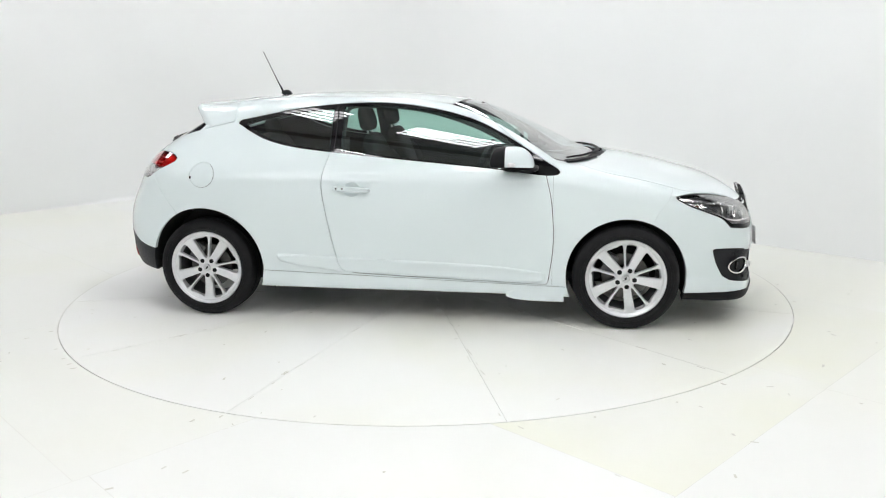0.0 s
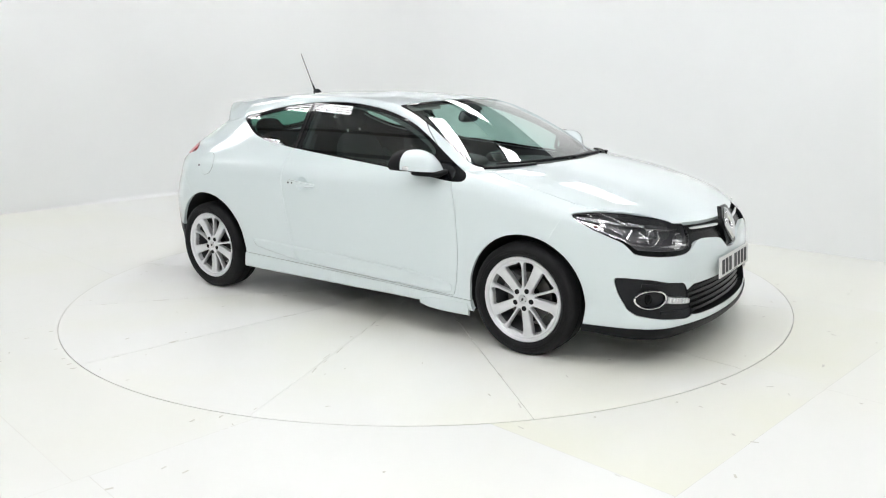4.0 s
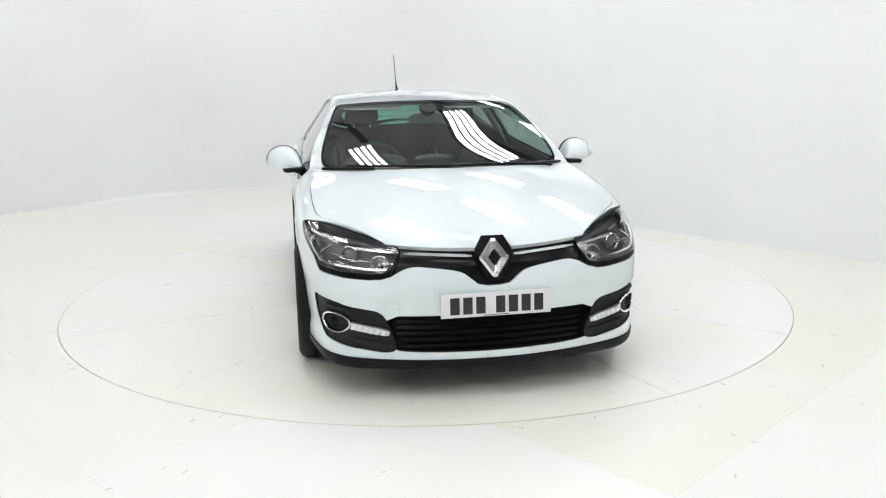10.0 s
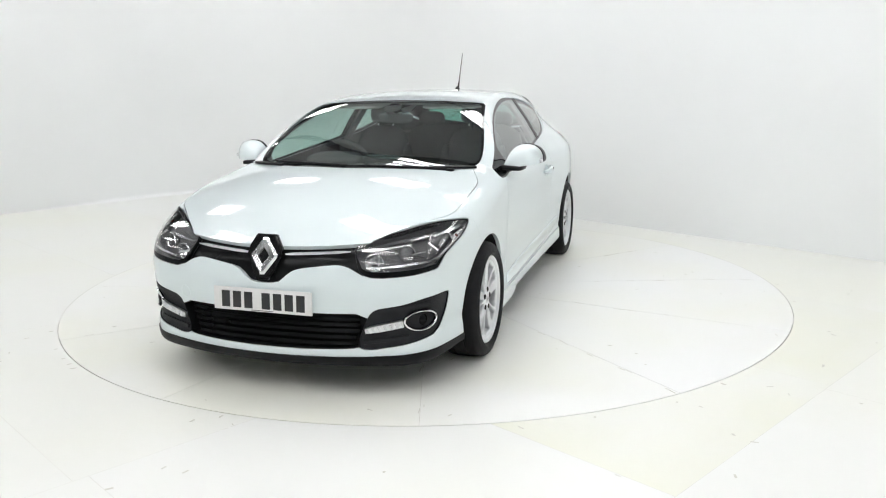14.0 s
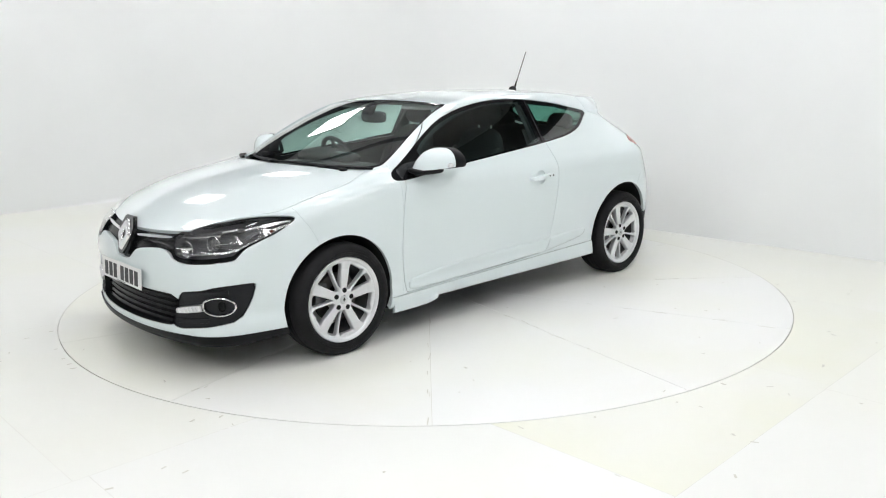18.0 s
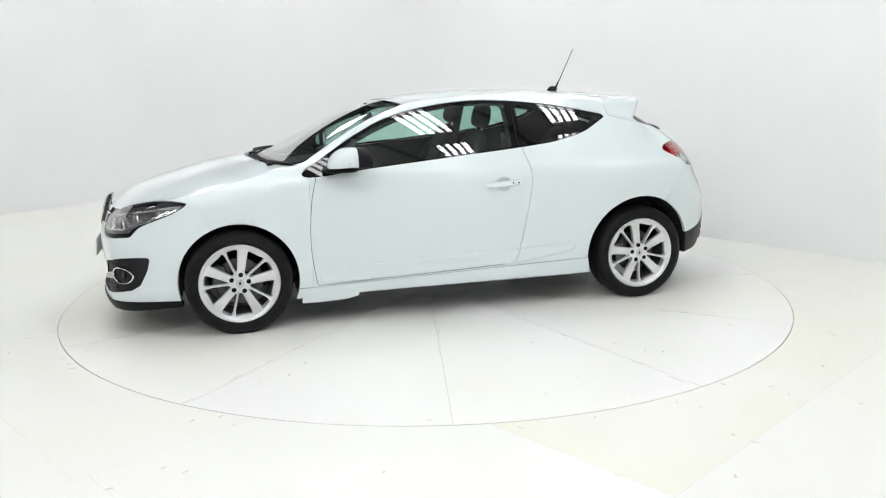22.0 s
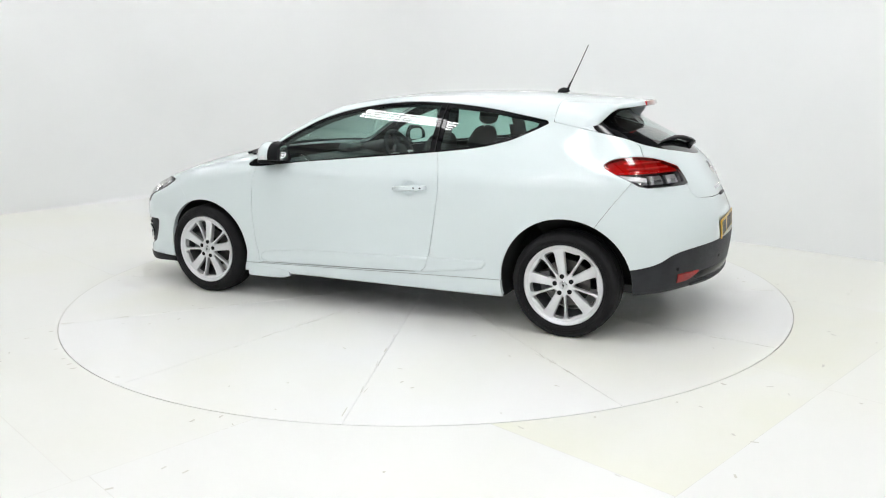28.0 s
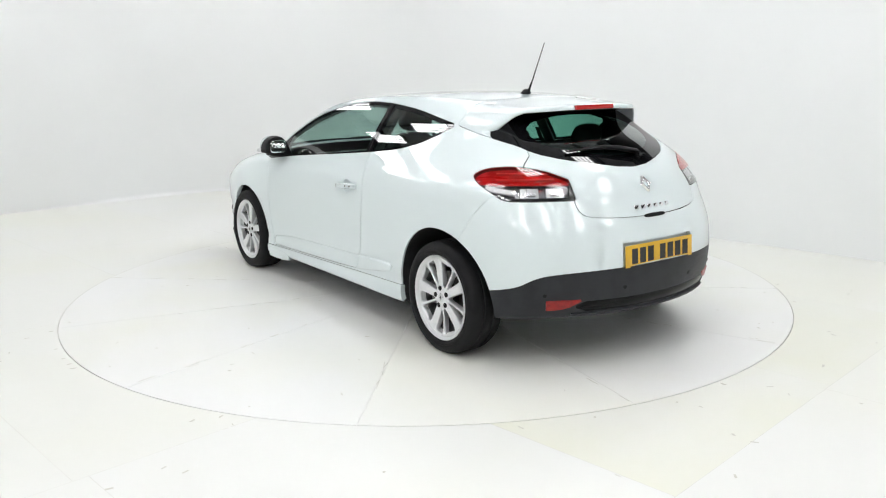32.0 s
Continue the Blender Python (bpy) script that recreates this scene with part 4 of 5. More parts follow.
# ---- places on the body's skin ----
def on_skin(start, way, out=0.0):
    """The point where a line from outside meets the body, moved out along the skin's normal."""
    start, way = np.array(start, float), np.array(way, float)
    way /= np.linalg.norm(way)
    k = np.arange(0, 3, 0.01)
    f = body_field(*(start + k[:, None] * way).T)
    i = int(np.argmax(f < 0))
    a, b = k[max(i - 1, 0)], k[i]
    for _ in range(24):
        m = (a + b) / 2
        if body_field(*(start + m * way)[:, None])[0] < 0:
            b = m
        else:
            a = m
    q = start + b * way
    n, _ = field_normal(body_field, q[None])
    return Vector(q + n[0] * out), Vector(n[0])


def corner_pt(a, z, out=0.0, s=1):
    """On the front corner: a = y - x, seen at 45 degrees."""
    q, n = on_skin(((5 - a) / 2 + 0.3, (5 + a) / 2 + 0.3, z), (-1, -1, 0), out)
    return (Vector((q.x, q.y * s, q.z)), Vector((n.x, n.y * s, n.z)))


def rear_pt(b, z, out=0.0, s=1):
    """On the rear corner: b = y + x."""
    q, n = on_skin(((b - 3) / 2, (b + 3) / 2, z), (1, -1, 0), out)
    return (Vector((q.x, q.y * s, q.z)), Vector((n.x, n.y * s, n.z)))


def front_pt(y, z, out=0.0):
    return on_skin((4.2, y, z), (-1, 0, 0), out)


def tail_pt(y, z, out=0.0):
    return on_skin((-1.5, y, z), (1, 0, 0), out)


def side_pt(x, z, out=0.0, s=1):
    q, n = on_skin((x, 1.6, z), (0, -1, 0), out)
    return (Vector((q.x, q.y * s, q.z)), Vector((n.x, n.y * s, n.z)))


def top_pt(x, y, out=0.0):
    return on_skin((x, y, 2.0), (0, 0, -1), out)


def facing(q, n, up=(0, 0, 1)):
    """A frame at q with z along n and y as near to up as it gets."""
    z = Vector(n).normalized()
    x = Vector(up).cross(z).normalized()
    y = z.cross(x)
    return Matrix.Translation(q) @ Matrix((x, y, z)).transposed().to_4x4()


def ribbon(points, normals, width, thick, bm=None):
    """A flat bar along points, its face towards the normals."""
    out = bm or bmesh.new()
    rows = []
    for i, (p, n) in enumerate(zip(points, normals)):
        d = (points[min(i + 1, len(points) - 1)] - points[max(i - 1, 0)]).normalized()
        u = Vector(n).cross(d).normalized()
        w = width[i] if isinstance(width, (list, tuple)) else width
        rows.append([out.verts.new(p + u * w / 2 * a + Vector(n) * thick * b) for a, b in ((-1, -0.5), (-0.8, 0.5), (0.8, 0.5), (1, -0.5))])
    for a, b in zip(rows, rows[1:]):
        for k in range(4):
            out.faces.new((a[k], a[(k + 1) % 4], b[(k + 1) % 4], b[k]))
    out.faces.new(rows[0])
    out.faces.new(rows[-1][::-1])
    return out


def spread(a, b, n):
    return [a + (b - a) * i / (n - 1) for i in range(n)]


# ---- roof spoiler on the tailgate ----
FIN_LOW = curve([-0.42, -0.33, -0.20, -0.08, -0.02, 0.15], [1.33, 1.285, 1.222, 1.168, 1.177, 1.221], 0.012)
SPOILER_TOP = curve([-0.40, -0.30, -0.22, -0.11, 0.05, 0.20], [1.312, 1.326, 1.334, 1.343, 1.356, 1.372], 0.02)


def spoiler_field(x, y, z):
    y = np.abs(y)
    top = z - SPOILER_TOP(x) + 0.13 * y * y + 2.2 * np.maximum(y - 0.42, 0) ** 2 * step01(0.02, -0.12, x)
    side = y - side_at(x, z) - 0.0015
    rear = -0.297 + 0.215 * (y / 0.60) ** 2.4 + (1.33 - z) * 0.25 - x
    w = step01(0.42, 0.60, y)
    under = (1 - w) * (SPOILER_TOP(x) - 0.036 - 0.10 * y * y - 0.20 * np.clip(x + 0.12, 0, 1)) + w * FIN_LOW(x) - z
    f = smax(smax(top, side, 0.06), rear, 0.036)
    return smax(f, under, 0.012)


sp = skin(spoiler_field, (-0.40, -0.03, 1.08), (0.14, 0.80, 1.42), 0.009)
_, sp = split(sp, lambda P: P[:, 1] - 1e-5)
sp = (np.where(np.abs(sp[0]) < 3e-5, 0.0, sp[0]), sp[1], sp[2])
sp, _ = split(sp, lambda P: P[:, 0] - 0.098 - 0.12 * P[:, 1] ** 2)
under_side, top_side = split(sp, lambda P: np.where(P[:, 0] > 0.09, 1.0, np.minimum(SPOILER_TOP(P[:, 0]) - 0.13 * P[:, 1] ** 2 - 0.025 - P[:, 2], 0.44 - P[:, 1]) * -1))
cskin("roof_spoiler", both(top_side), PAINT, "white roof spoiler over the rear window")
cskin("spoiler_underside", both(under_side), BLACK_GLOSS, "gloss black underside of the roof spoiler")
cpart("brake_light", box((0.016, 0.30, 0.026), pose(-0.281, 0, 1.311, 0, 12, 0), 0.006), RED_LENS, "red high-level brake light")

# ---- headlamps ----
LAMP_RIM = corner_region(LAMP_OUTLINE, -1, (2.7, 0.3, 0.5), (3.6, 1, 0.9), 1)
lamp_cover, lamp_frame = split(headlamp, lambda P: LAMP_RIM(P) + 0.006 + 0.018 * step01(0.69, 0.62, P[:, 2]))
for s in (1, -1):
    m = (lambda q: q) if s == 1 else mirrored
    lamp = cskin("headlamp", m(moved(lamp_cover, -0.055)), LAMP_DARK, "clear headlamp unit with dark housing and projector lens", fold=-0.054)
    cskin("frame", m(moved(lamp_frame, -0.001)), DEEP_BLACK, under=lamp, fold=0.02)
    cover = sheet_object("cover", m(moved(lamp_cover, -0.001)), LENS, lamp)
    cover.visible_shadow = False

    def bar(name, a0, z0, a1, z1, w, depth, mat, n=8, bow=0.0):
        pts = [corner_pt(a, z + bow * math.sin(math.pi * i / (n - 1)), -depth, s) for i, (a, z) in enumerate(zip(spread(a0, a1, n), spread(z0, z1, n)))]
        part(name, ribbon([p for p, _ in pts], [q for _, q in pts], w, 0.008), mat, lamp)

    def strip_along(name, stations, w, depth, mat, label=""):
        pts = [corner_pt(a, z, -depth, s) for a, z in stations]
        part(name, ribbon([p for p, _ in pts], [q for _, q in pts], w, 0.007), mat, lamp, label)

    bar("upper_shade", -2.42, 0.766, -2.86, 0.716, 0.024, 0.040, LAMP_DARK, bow=0.004)
    bar("eyebrow", -2.45, 0.752, -2.57, 0.735, 0.015, 0.016, LAMP_SILVER)
    strip_along("indicator_brow", [(-2.085, 0.776), (-2.15, 0.773), (-2.25, 0.765), (-2.33, 0.757), (-2.40, 0.748)], [0.010, 0.017, 0.018, 0.017, 0.008], 0.014, LAMP_SILVER)
    strip_along("projector_brow", [(-2.575, 0.721), (-2.66, 0.715), (-2.742, 0.709), (-2.82, 0.704), (-2.889, 0.700)], [0.016, 0.016, 0.015, 0.012, 0.006], 0.018, LAMP_SILVER)
    strip_along("lower_trim", [(-2.075, 0.770), (-2.153, 0.734), (-2.25, 0.706), (-2.349, 0.682), (-2.42, 0.655), (-2.52, 0.641), (-2.66, 0.634), (-2.80, 0.624), (-2.90, 0.624)], 0.012, 0.010, LAMP_SILVER, "bright lower trim")
    strip_along("reflector_post", [(-2.463, 0.728), (-2.43, 0.708), (-2.402, 0.688)], 0.013, 0.022, LAMP_SILVER)
    strip_along("reflector_post", [(-2.253, 0.752), (-2.243, 0.732), (-2.234, 0.713)], 0.022, 0.016, LAMP_SILVER)
    strip_along("indicator_facet", [(-2.11, 0.757), (-2.17, 0.744), (-2.225, 0.730)], [0.010, 0.020, 0.026], 0.020, LAMP_SILVER)
    strip_along("indicator_facet", [(-2.29, 0.744), (-2.34, 0.728), (-2.375, 0.708)], [0.020, 0.024, 0.014], 0.026, LAMP_MID)
    strip_along("inner_divider", [(-2.690, 0.715), (-2.60, 0.692), (-2.48, 0.665)], 0.010, 0.030, LAMP_DARK)
    bar("divider_line", -2.50, 0.690, -2.60, 0.684, 0.004, 0.020, LAMP_SILVER)
    q, n = corner_pt(-2.628, 0.693, -0.028, s)
    fwd = Vector((0.9, 0.35 * s, 0.05)).normalized()
    rotm = facing(q, fwd)
    part("projector_ring", lathe([(0.034, -0.012), (0.042, 0.004), (0.040, 0.007), (0.034, -0.004)], 36, "z", closed=True), LAMP_SILVER, lamp, "chrome ring of the projector").matrix_basis = rotm
    ball = bmesh.new()
    bmesh.ops.create_uvsphere(ball, u_segments=28, v_segments=16, radius=0.036)
    part("projector_lens", ball, LAMP_MID, lamp, "dark projector lens").matrix_basis = rotm @ Matrix.Translation((0, 0, -0.016)) @ Matrix.Diagonal((1, 1, 0.6, 1))
    q, n = corner_pt(-2.84, 0.664, -0.045, s)
    part("main_beam_reflector", lathe([(0.002, -0.01), (0.018, -0.004), (0.034, 0.010), (0.042, 0.024), (0.045, 0.022)], 24, "z"), LAMP_SILVER, lamp).matrix_basis = facing(q, (0.95, 0.25 * s, 0.0))
    part("bulb", cyl(0.006, 0.03, Matrix.Identity(4), 10), LED_WHITE, lamp).matrix_basis = facing(q, (0.95, 0.25 * s, 0.0)) @ pose(0, 0, 0.012)
    q, n = corner_pt(-2.20, 0.735, -0.024, s)
    part("amber_bulb", soft_block((0.03, 0.02, 0.02), Matrix.Identity(4), 2.5, 4), AMBER, lamp).matrix_basis = facing(q, n)

# ---- tail lamps ----
tail_red, tail_low = split(tail_lamp, lambda P: 0.951 + 0.02 * (P[:, 0] + 0.4) - P[:, 2])
tail_clear, tail_frame = split(tail_low, lambda P: np.maximum(0.882 - P[:, 2], -(P[:, 1] + P[:, 0]) - 0.105))
for s in (1, -1):
    m = (lambda q: q) if s == 1 else mirrored
    lamp = cskin("tail_lamp", m(moved(tail_lamp, -0.045)), LAMP_MID, "rear lamp with red upper and clear lower lens", fold=-0.043)
    cskin("red_reflector", m(moved(tail_red, -0.020)), RED_LENS, under=lamp)
    lens = sheet_object("red_lens", m(moved(tail_red, 0.002)), RED_GLASS, lamp, "glossy red lens")
    lens.visible_shadow = False
    for z, w in ((0.975, 0.012), (1.004, 0.010)):
        pts = [rear_pt(b, z + 0.012 * (b > 0.2) * 0, -0.012, s) for b in spread(0.42, 0.0, 9)]
        part("light_guide", ribbon([p for p, _ in pts], [n for _, n in pts], w, 0.006), LED_WHITE, lamp)
    cskin("lamp_border", m(moved(tail_frame, 0.0015)), BLACK_GLOSS, under=lamp, fold=0.02)
    cover = sheet_object("clear_lens", m(moved(tail_clear, 0.001)), LENS, lamp, "clear reversing lamp lens")
    cover.visible_shadow = False
    for b0, b1 in ((0.235, 0.105), (0.050, -0.070)):
        pts = [rear_pt(b, 0.913, -0.028, s) for b in spread(b0, b1, 5)]
        part("reflector", ribbon([p for p, _ in pts], [n for _, n in pts], 0.064, 0.012), SATIN, lamp)
        pts = [rear_pt(b, 0.905, -0.014, s) for b in spread(b0 - 0.025, b1 + 0.025, 5)]
        part("bulb_shield", ribbon([p for p, _ in pts], [n for _, n in pts], 0.018, 0.008), LAMP_SILVER, lamp)
    pts = [rear_pt(b, z, -0.022, s) for b, z in zip(spread(0.50, 0.27, 5), spread(0.938, 0.915, 5))]
    part("side_reflector", ribbon([p for p, _ in pts], [n for _, n in pts], 0.030, 0.008), LED_WHITE, lamp)

# ---- front: grille, badge, plate, fog lamps ----
for k in range(5):
    z = 0.258 + k * 0.028
    pts = [front_pt(y, z, -0.032) for y in spread(-0.462 + 0.02 * (2 - k if k < 2 else 0), 0.462 - 0.02 * (2 - k if k < 2 else 0), 17)]
    cpart("grille_slat", ribbon([p for p, _ in pts], [Vector((0.93, 0, 0.37))] * 17, 0.020, 0.007), DEEP_BLACK)
for s in (1, -1):
    pts = [front_pt(s * y, 0.692 - 0.050 * (0.42 - y), -0.002) for y in spread(0.10, 0.41, 11)]
    cpart("chrome_strip", ribbon([p for p, _ in pts], [Vector((0.97, 0.12 * s, 0.12))] * 11, [0.008] + [0.015] * 8 + [0.011, 0.006], 0.010), CHROME, "slim chrome grille strip")

badge_m = facing(Vector((3.446, 0, 0.664)), (0.94, 0, 0.33))
shield = [(-0.086, 0.004), (-0.088, 0.044), (-0.052, 0.106), (0.052, 0.106), (0.088, 0.044), (0.086, 0.004), (0.060, -0.070), (0.030, -0.112), (-0.030, -0.112), (-0.060, -0.070)]
badge = cpart("badge_mount", prism(shield, 0.022, badge_m @ pose(0, 0, -0.012), 0.008), BLACK_GLOSS, "gloss black badge mount in the grille")


def diamond(w, h, inner, depth, mat, parent, m):
    """A hollow diamond with sloping faces."""
    bm = bmesh.new()
    rings = []
    for sc, z in ((1.0, 0.0), (0.80, depth), (inner + 0.06, depth * 0.8), (inner, 0.0)):
        rings.append([bm.verts.new(m @ Vector((w * sc * a, h * sc * b, z))) for a, b in ((0.16, 0.96), (-0.16, 0.96), (-1, 0.06), (-1, -0.06), (-0.16, -0.96), (0.16, -0.96), (1, -0.06), (1, 0.06))])
    for a, b in list(zip(rings, rings[1:])) + [(rings[-1], rings[0])]:
        for k in range(8):
            bm.faces.new((a[k], a[(k + 1) % 8], b[(k + 1) % 8], b[k]))
    return part("badge", bm, mat, parent, "plain chrome diamond badge", smooth=20)


diamond(0.074, 0.098, 0.34, 0.016, BADGE_CHROME, badge, badge_m @ pose(0, 0, 0.006))


def number_plate(name, m, mat, label):
    plate = cpart(name, box((0.524, 0.112, 0.006), m, 0.002), mat, label)
    x = -0.196
    for k in range(7):
        part("bar", box((0.044, 0.079, 0.0012), m @ pose(x, -0.002, 0.0036)), INK, plate, smooth=0)
        x += 0.061 + (0.033 if k == 2 else 0)
    for s in (-1, 1):
        part("screw_cap", cyl(0.006, 0.003, m @ pose(0.235 * s, 0.04, 0.0035), 14), PLATE_WHITE if mat == PLATE_WHITE else PLATE_YELLOW, plate)
    part("maker_strip", box((0.12, 0.003, 0.001), m @ pose(0.0, -0.050, 0.0034)), INK, plate, smooth=0)
    return plate


number_plate("front_plate", facing(Vector((3.496, 0, 0.458)), (1, 0, 0.06)), PLATE_WHITE, "white front number plate with dark bars")
number_plate("rear_plate", facing(Vector((-0.778, 0, 0.577)), (-1, 0, 0.06)), PLATE_YELLOW, "yellow rear number plate with dark bars")
tq, tn = front_pt(-0.473, 0.452, 0.0015)
cpart("towing_eye_cover", lathe([(0.0325, 0.0), (0.0325, 0.0012), (0.0305, 0.0018), (0.0295, 0.0004), (0.0001, 0.0004)], 32, "z"), PAINT, "round white towing eye cover").matrix_basis = Matrix.Translation(BODY_AT) @ facing(tq, tn)

for s in (1, -1):
    ring = [corner_pt(-2.575 + 0.117 * math.cos(t), 0.367 + 0.047 * math.sin(t), 0.002, s) for t in [2 * math.pi * k / 40 for k in range(40)]]
    fog = cpart("fog_lamp", tube([q for q, _ in ring], 0.0055, 8, closed=True), CHROME, "round fog lamp with chrome ring")
    q, n = corner_pt(-2.575, 0.366, -0.012, s)
    bowl = bmesh.new()
    rows = []
    for sc, d in ((1.0, -0.002), (0.93, -0.006), (0.80, -0.03), (0.5, -0.045), (0.02, -0.05)):
        rows.append([bowl.verts.new(corner_pt(-2.575 + 0.117 * sc * math.cos(t), 0.367 + 0.047 * sc * math.sin(t), -0.002 if sc == 1 else d * 0.15, s)[0] + (Vector(n) * d if sc < 1 else Vector())) for t in [2 * math.pi * k / 32 for k in range(32)]])
    for a, b in zip(rows, rows[1:]):
        for k in range(32):
            bowl.faces.new((a[k], a[(k + 1) % 32], b[(k + 1) % 32], b[k]))
    part("fog_bowl", bowl, DEEP_BLACK, fog)
    fm = facing(q - Vector(n) * 0.004, (1, 0.15 * s, 0))
    part("fog_lens", lathe([(0.0001, 0.010), (0.018, 0.007), (0.030, -0.002), (0.032, -0.012)], 24, "z"), DEEP_BLACK, fog, "dark fog lamp glass").matrix_basis = fm
    pts = [corner_pt(a, z, 0.003, s) for a, z in zip(spread(-2.700, -2.925, 7), spread(0.358, 0.324, 7))]
    drl = cpart("daytime_lamp", ribbon([p for p, _ in pts], [n for _, n in pts], [0.040] * 5 + [0.036, 0.026], 0.012), SATIN, "slim daytime running lamp with white cells")
    for k in range(6):
        t = (k + 0.5) / 6
        q, n = corner_pt(-2.705 - 0.205 * t, 0.357 - 0.031 * t, 0.009, s)
        part("light_cell", box((0.018, 0.026, 0.006), facing(q, n) @ pose(0, 0, 0, 0, 0, 25 * s), 0.002), LED_WHITE, drl)
    # ridges in the black surround
    for a0, z0, a1, z1 in ((-2.50, 0.440, -2.88, 0.420), (-2.66, 0.290, -2.94, 0.268)):
        pts = [corner_pt(a, z, -0.006, s) for a, z in zip(spread(a0, a1, 6), spread(z0, z1, 6))]
        cpart("surround_ridge", ribbon([p for p, _ in pts], [n for _, n in pts], 0.022, 0.012), BLACK_GRAIN)

# ---- sides: mirrors, handles, mouldings, fuel flap ----
for s in (1, -1):
    cap, cowl, rim_x, rows, cowl_rows = bmesh.new(), bmesh.new(), 1.915, [], []
    for y, fore, low, high in ((0.826, 2.088, 0.955, 0.972), (0.836, 2.092, 0.955, 1.006), (0.856, 2.096, 0.956, 1.048), (0.885, 2.096, 0.958, 1.075), (0.920, 2.090, 0.961, 1.086), (0.955, 2.076, 0.965, 1.085),
                                (0.985, 2.052, 0.968, 1.076), (1.008, 2.020, 0.971, 1.060), (1.024, 1.985, 0.974, 1.040), (1.033, 1.950, 0.978, 1.018), (1.036, 1.928, 0.984, 1.004)):
        back = rim_x + 0.30 * (fore - rim_x)
        ring = [(max(rim_x, back + (fore - back) * math.copysign(abs(math.cos(t)) ** 0.8, math.cos(t))), low + (high - low) * math.sin(t) ** 0.8) for t in [math.pi * 0.64 * i / 14 for i in range(15)]]
        ring += [(rim_x, ring[-1][1] - 0.006), (rim_x, low + 0.002), (rim_x + 0.004, low)]
        rows.append([cap.verts.new((x, y * s, z)) for x, z in ring])
        out, tall = y + 0.003 * (y - 0.93) / 0.1, high - low
        slant = 0.30 * max(0.0, y - 0.86)
        rear = ((1.903 - slant, low + 0.004), (1.908 - slant, low - 0.002), (1.932, low - 0.003), (1.932, low + 0.985 * tall + 0.003), (1.920, low + 0.975 * tall + 0.003), (1.908 - slant, low + 0.94 * tall + 0.002), (1.903 - slant, low + 0.92 * tall - 0.002))
        cowl_rows.append([cowl.verts.new((x, out * s, z)) for x, z in rear])
    for solid, hoops in ((cap, rows), (cowl, cowl_rows)):
        for a, b in zip(hoops, hoops[1:]):
            for k in range(len(a)):
                solid.faces.new((a[k], a[(k + 1) % len(a)], b[(k + 1) % len(a)], b[k]))
        solid.faces.new(hoops[0])
        solid.faces.new(hoops[-1][::-1])
    mir = cpart("door_mirror", cap, PAINT, "white door mirror cap with black foot", smooth=60)
    part("mirror_housing", cowl, BLACK_TRIM, mir, "black rear shell round the mirror glass", smooth=40)
    part("mirror_glass", soft_block((0.006, 0.158, 0.090), pose(rim_x - 0.032, 0.926 * s, 1.014, 0, 0, 16.7 * s), 4, 8, (1, 0.85)), MIRROR, mir, "mirror glass")
    part("mirror_foot", soft_block((0.21, 0.15, 0.034), pose(2.015, 0.868 * s, 0.953, -4 * s, 0, 0), 3.5, 8), BLACK_TRIM, mir)
    part("mirror_arm", soft_block((0.11, 0.10, 0.045), pose(2.04, 0.825 * s, 0.945, 0, 0, 0), 3, 8), BLACK_TRIM, mir)
    part("repeater", soft_block((0.066, 0.026, 0.026), pose(1.962, 1.026 * s, 0.988, 0, 0, 24 * s), 3, 5), LED_WHITE, mir, "clear indicator repeater")
    # door handle with a round cup behind
    pts = [side_pt(x, z, o, s) for x, z, o in ((1.098, 0.812, 0.006), (1.08, 0.813, 0.024), (1.03, 0.816, 0.034), (0.98, 0.819, 0.036), (0.93, 0.822, 0.032), (0.885, 0.825, 0.022), (0.868, 0.826, 0.006))]
    handle = cpart("door_handle", ribbon([p for p, _ in pts], [n for _, n in pts], [0.018, 0.028, 0.032, 0.032, 0.032, 0.032, 0.024], 0.016), PAINT, "white door handle", smooth=60)
    for x in (0.936, 0.895):
        q, n = side_pt(x, 0.823, 0.040 if x > 0.92 else 0.034, s)
        part("lock", cyl(0.0055, 0.006, facing(q, n), 14), LAMP_MID, handle)
    # thicker foot at the front of the sill
    pts = [(Vector((q.x, q.y, 0.182)), n) for q, n in (side_pt(x, 0.235, -0.006, s) for x in spread(2.278, 1.93, 8))]
    cpart("skirt_foot", ribbon([p for p, _ in pts], [n for _, n in pts], [0.088, 0.090, 0.090, 0.088, 0.086, 0.080, 0.066, 0.03], 0.02), PAINT, "white sill end piece")
    # seal below the side windows and the pillar joint
    pts = [side_pt(x, z, 0.0, s) for x, z in ((0.852, 1.034), (0.856, 1.10), (0.857, 1.18), (0.853, 1.26), (0.846, 1.325))]
    cpart("pillar_joint", ribbon([p for p, _ in pts], [n for _, n in pts], 0.006, 0.003), GAP, smooth=0)

q, n = side_pt(-0.064, 0.884, 0.001, -1)
cpart("flap_notch", soft_block((0.012, 0.016, 0.006), facing(q, n), 3, 4), GAP, "small dark finger notch of the fuel flap")

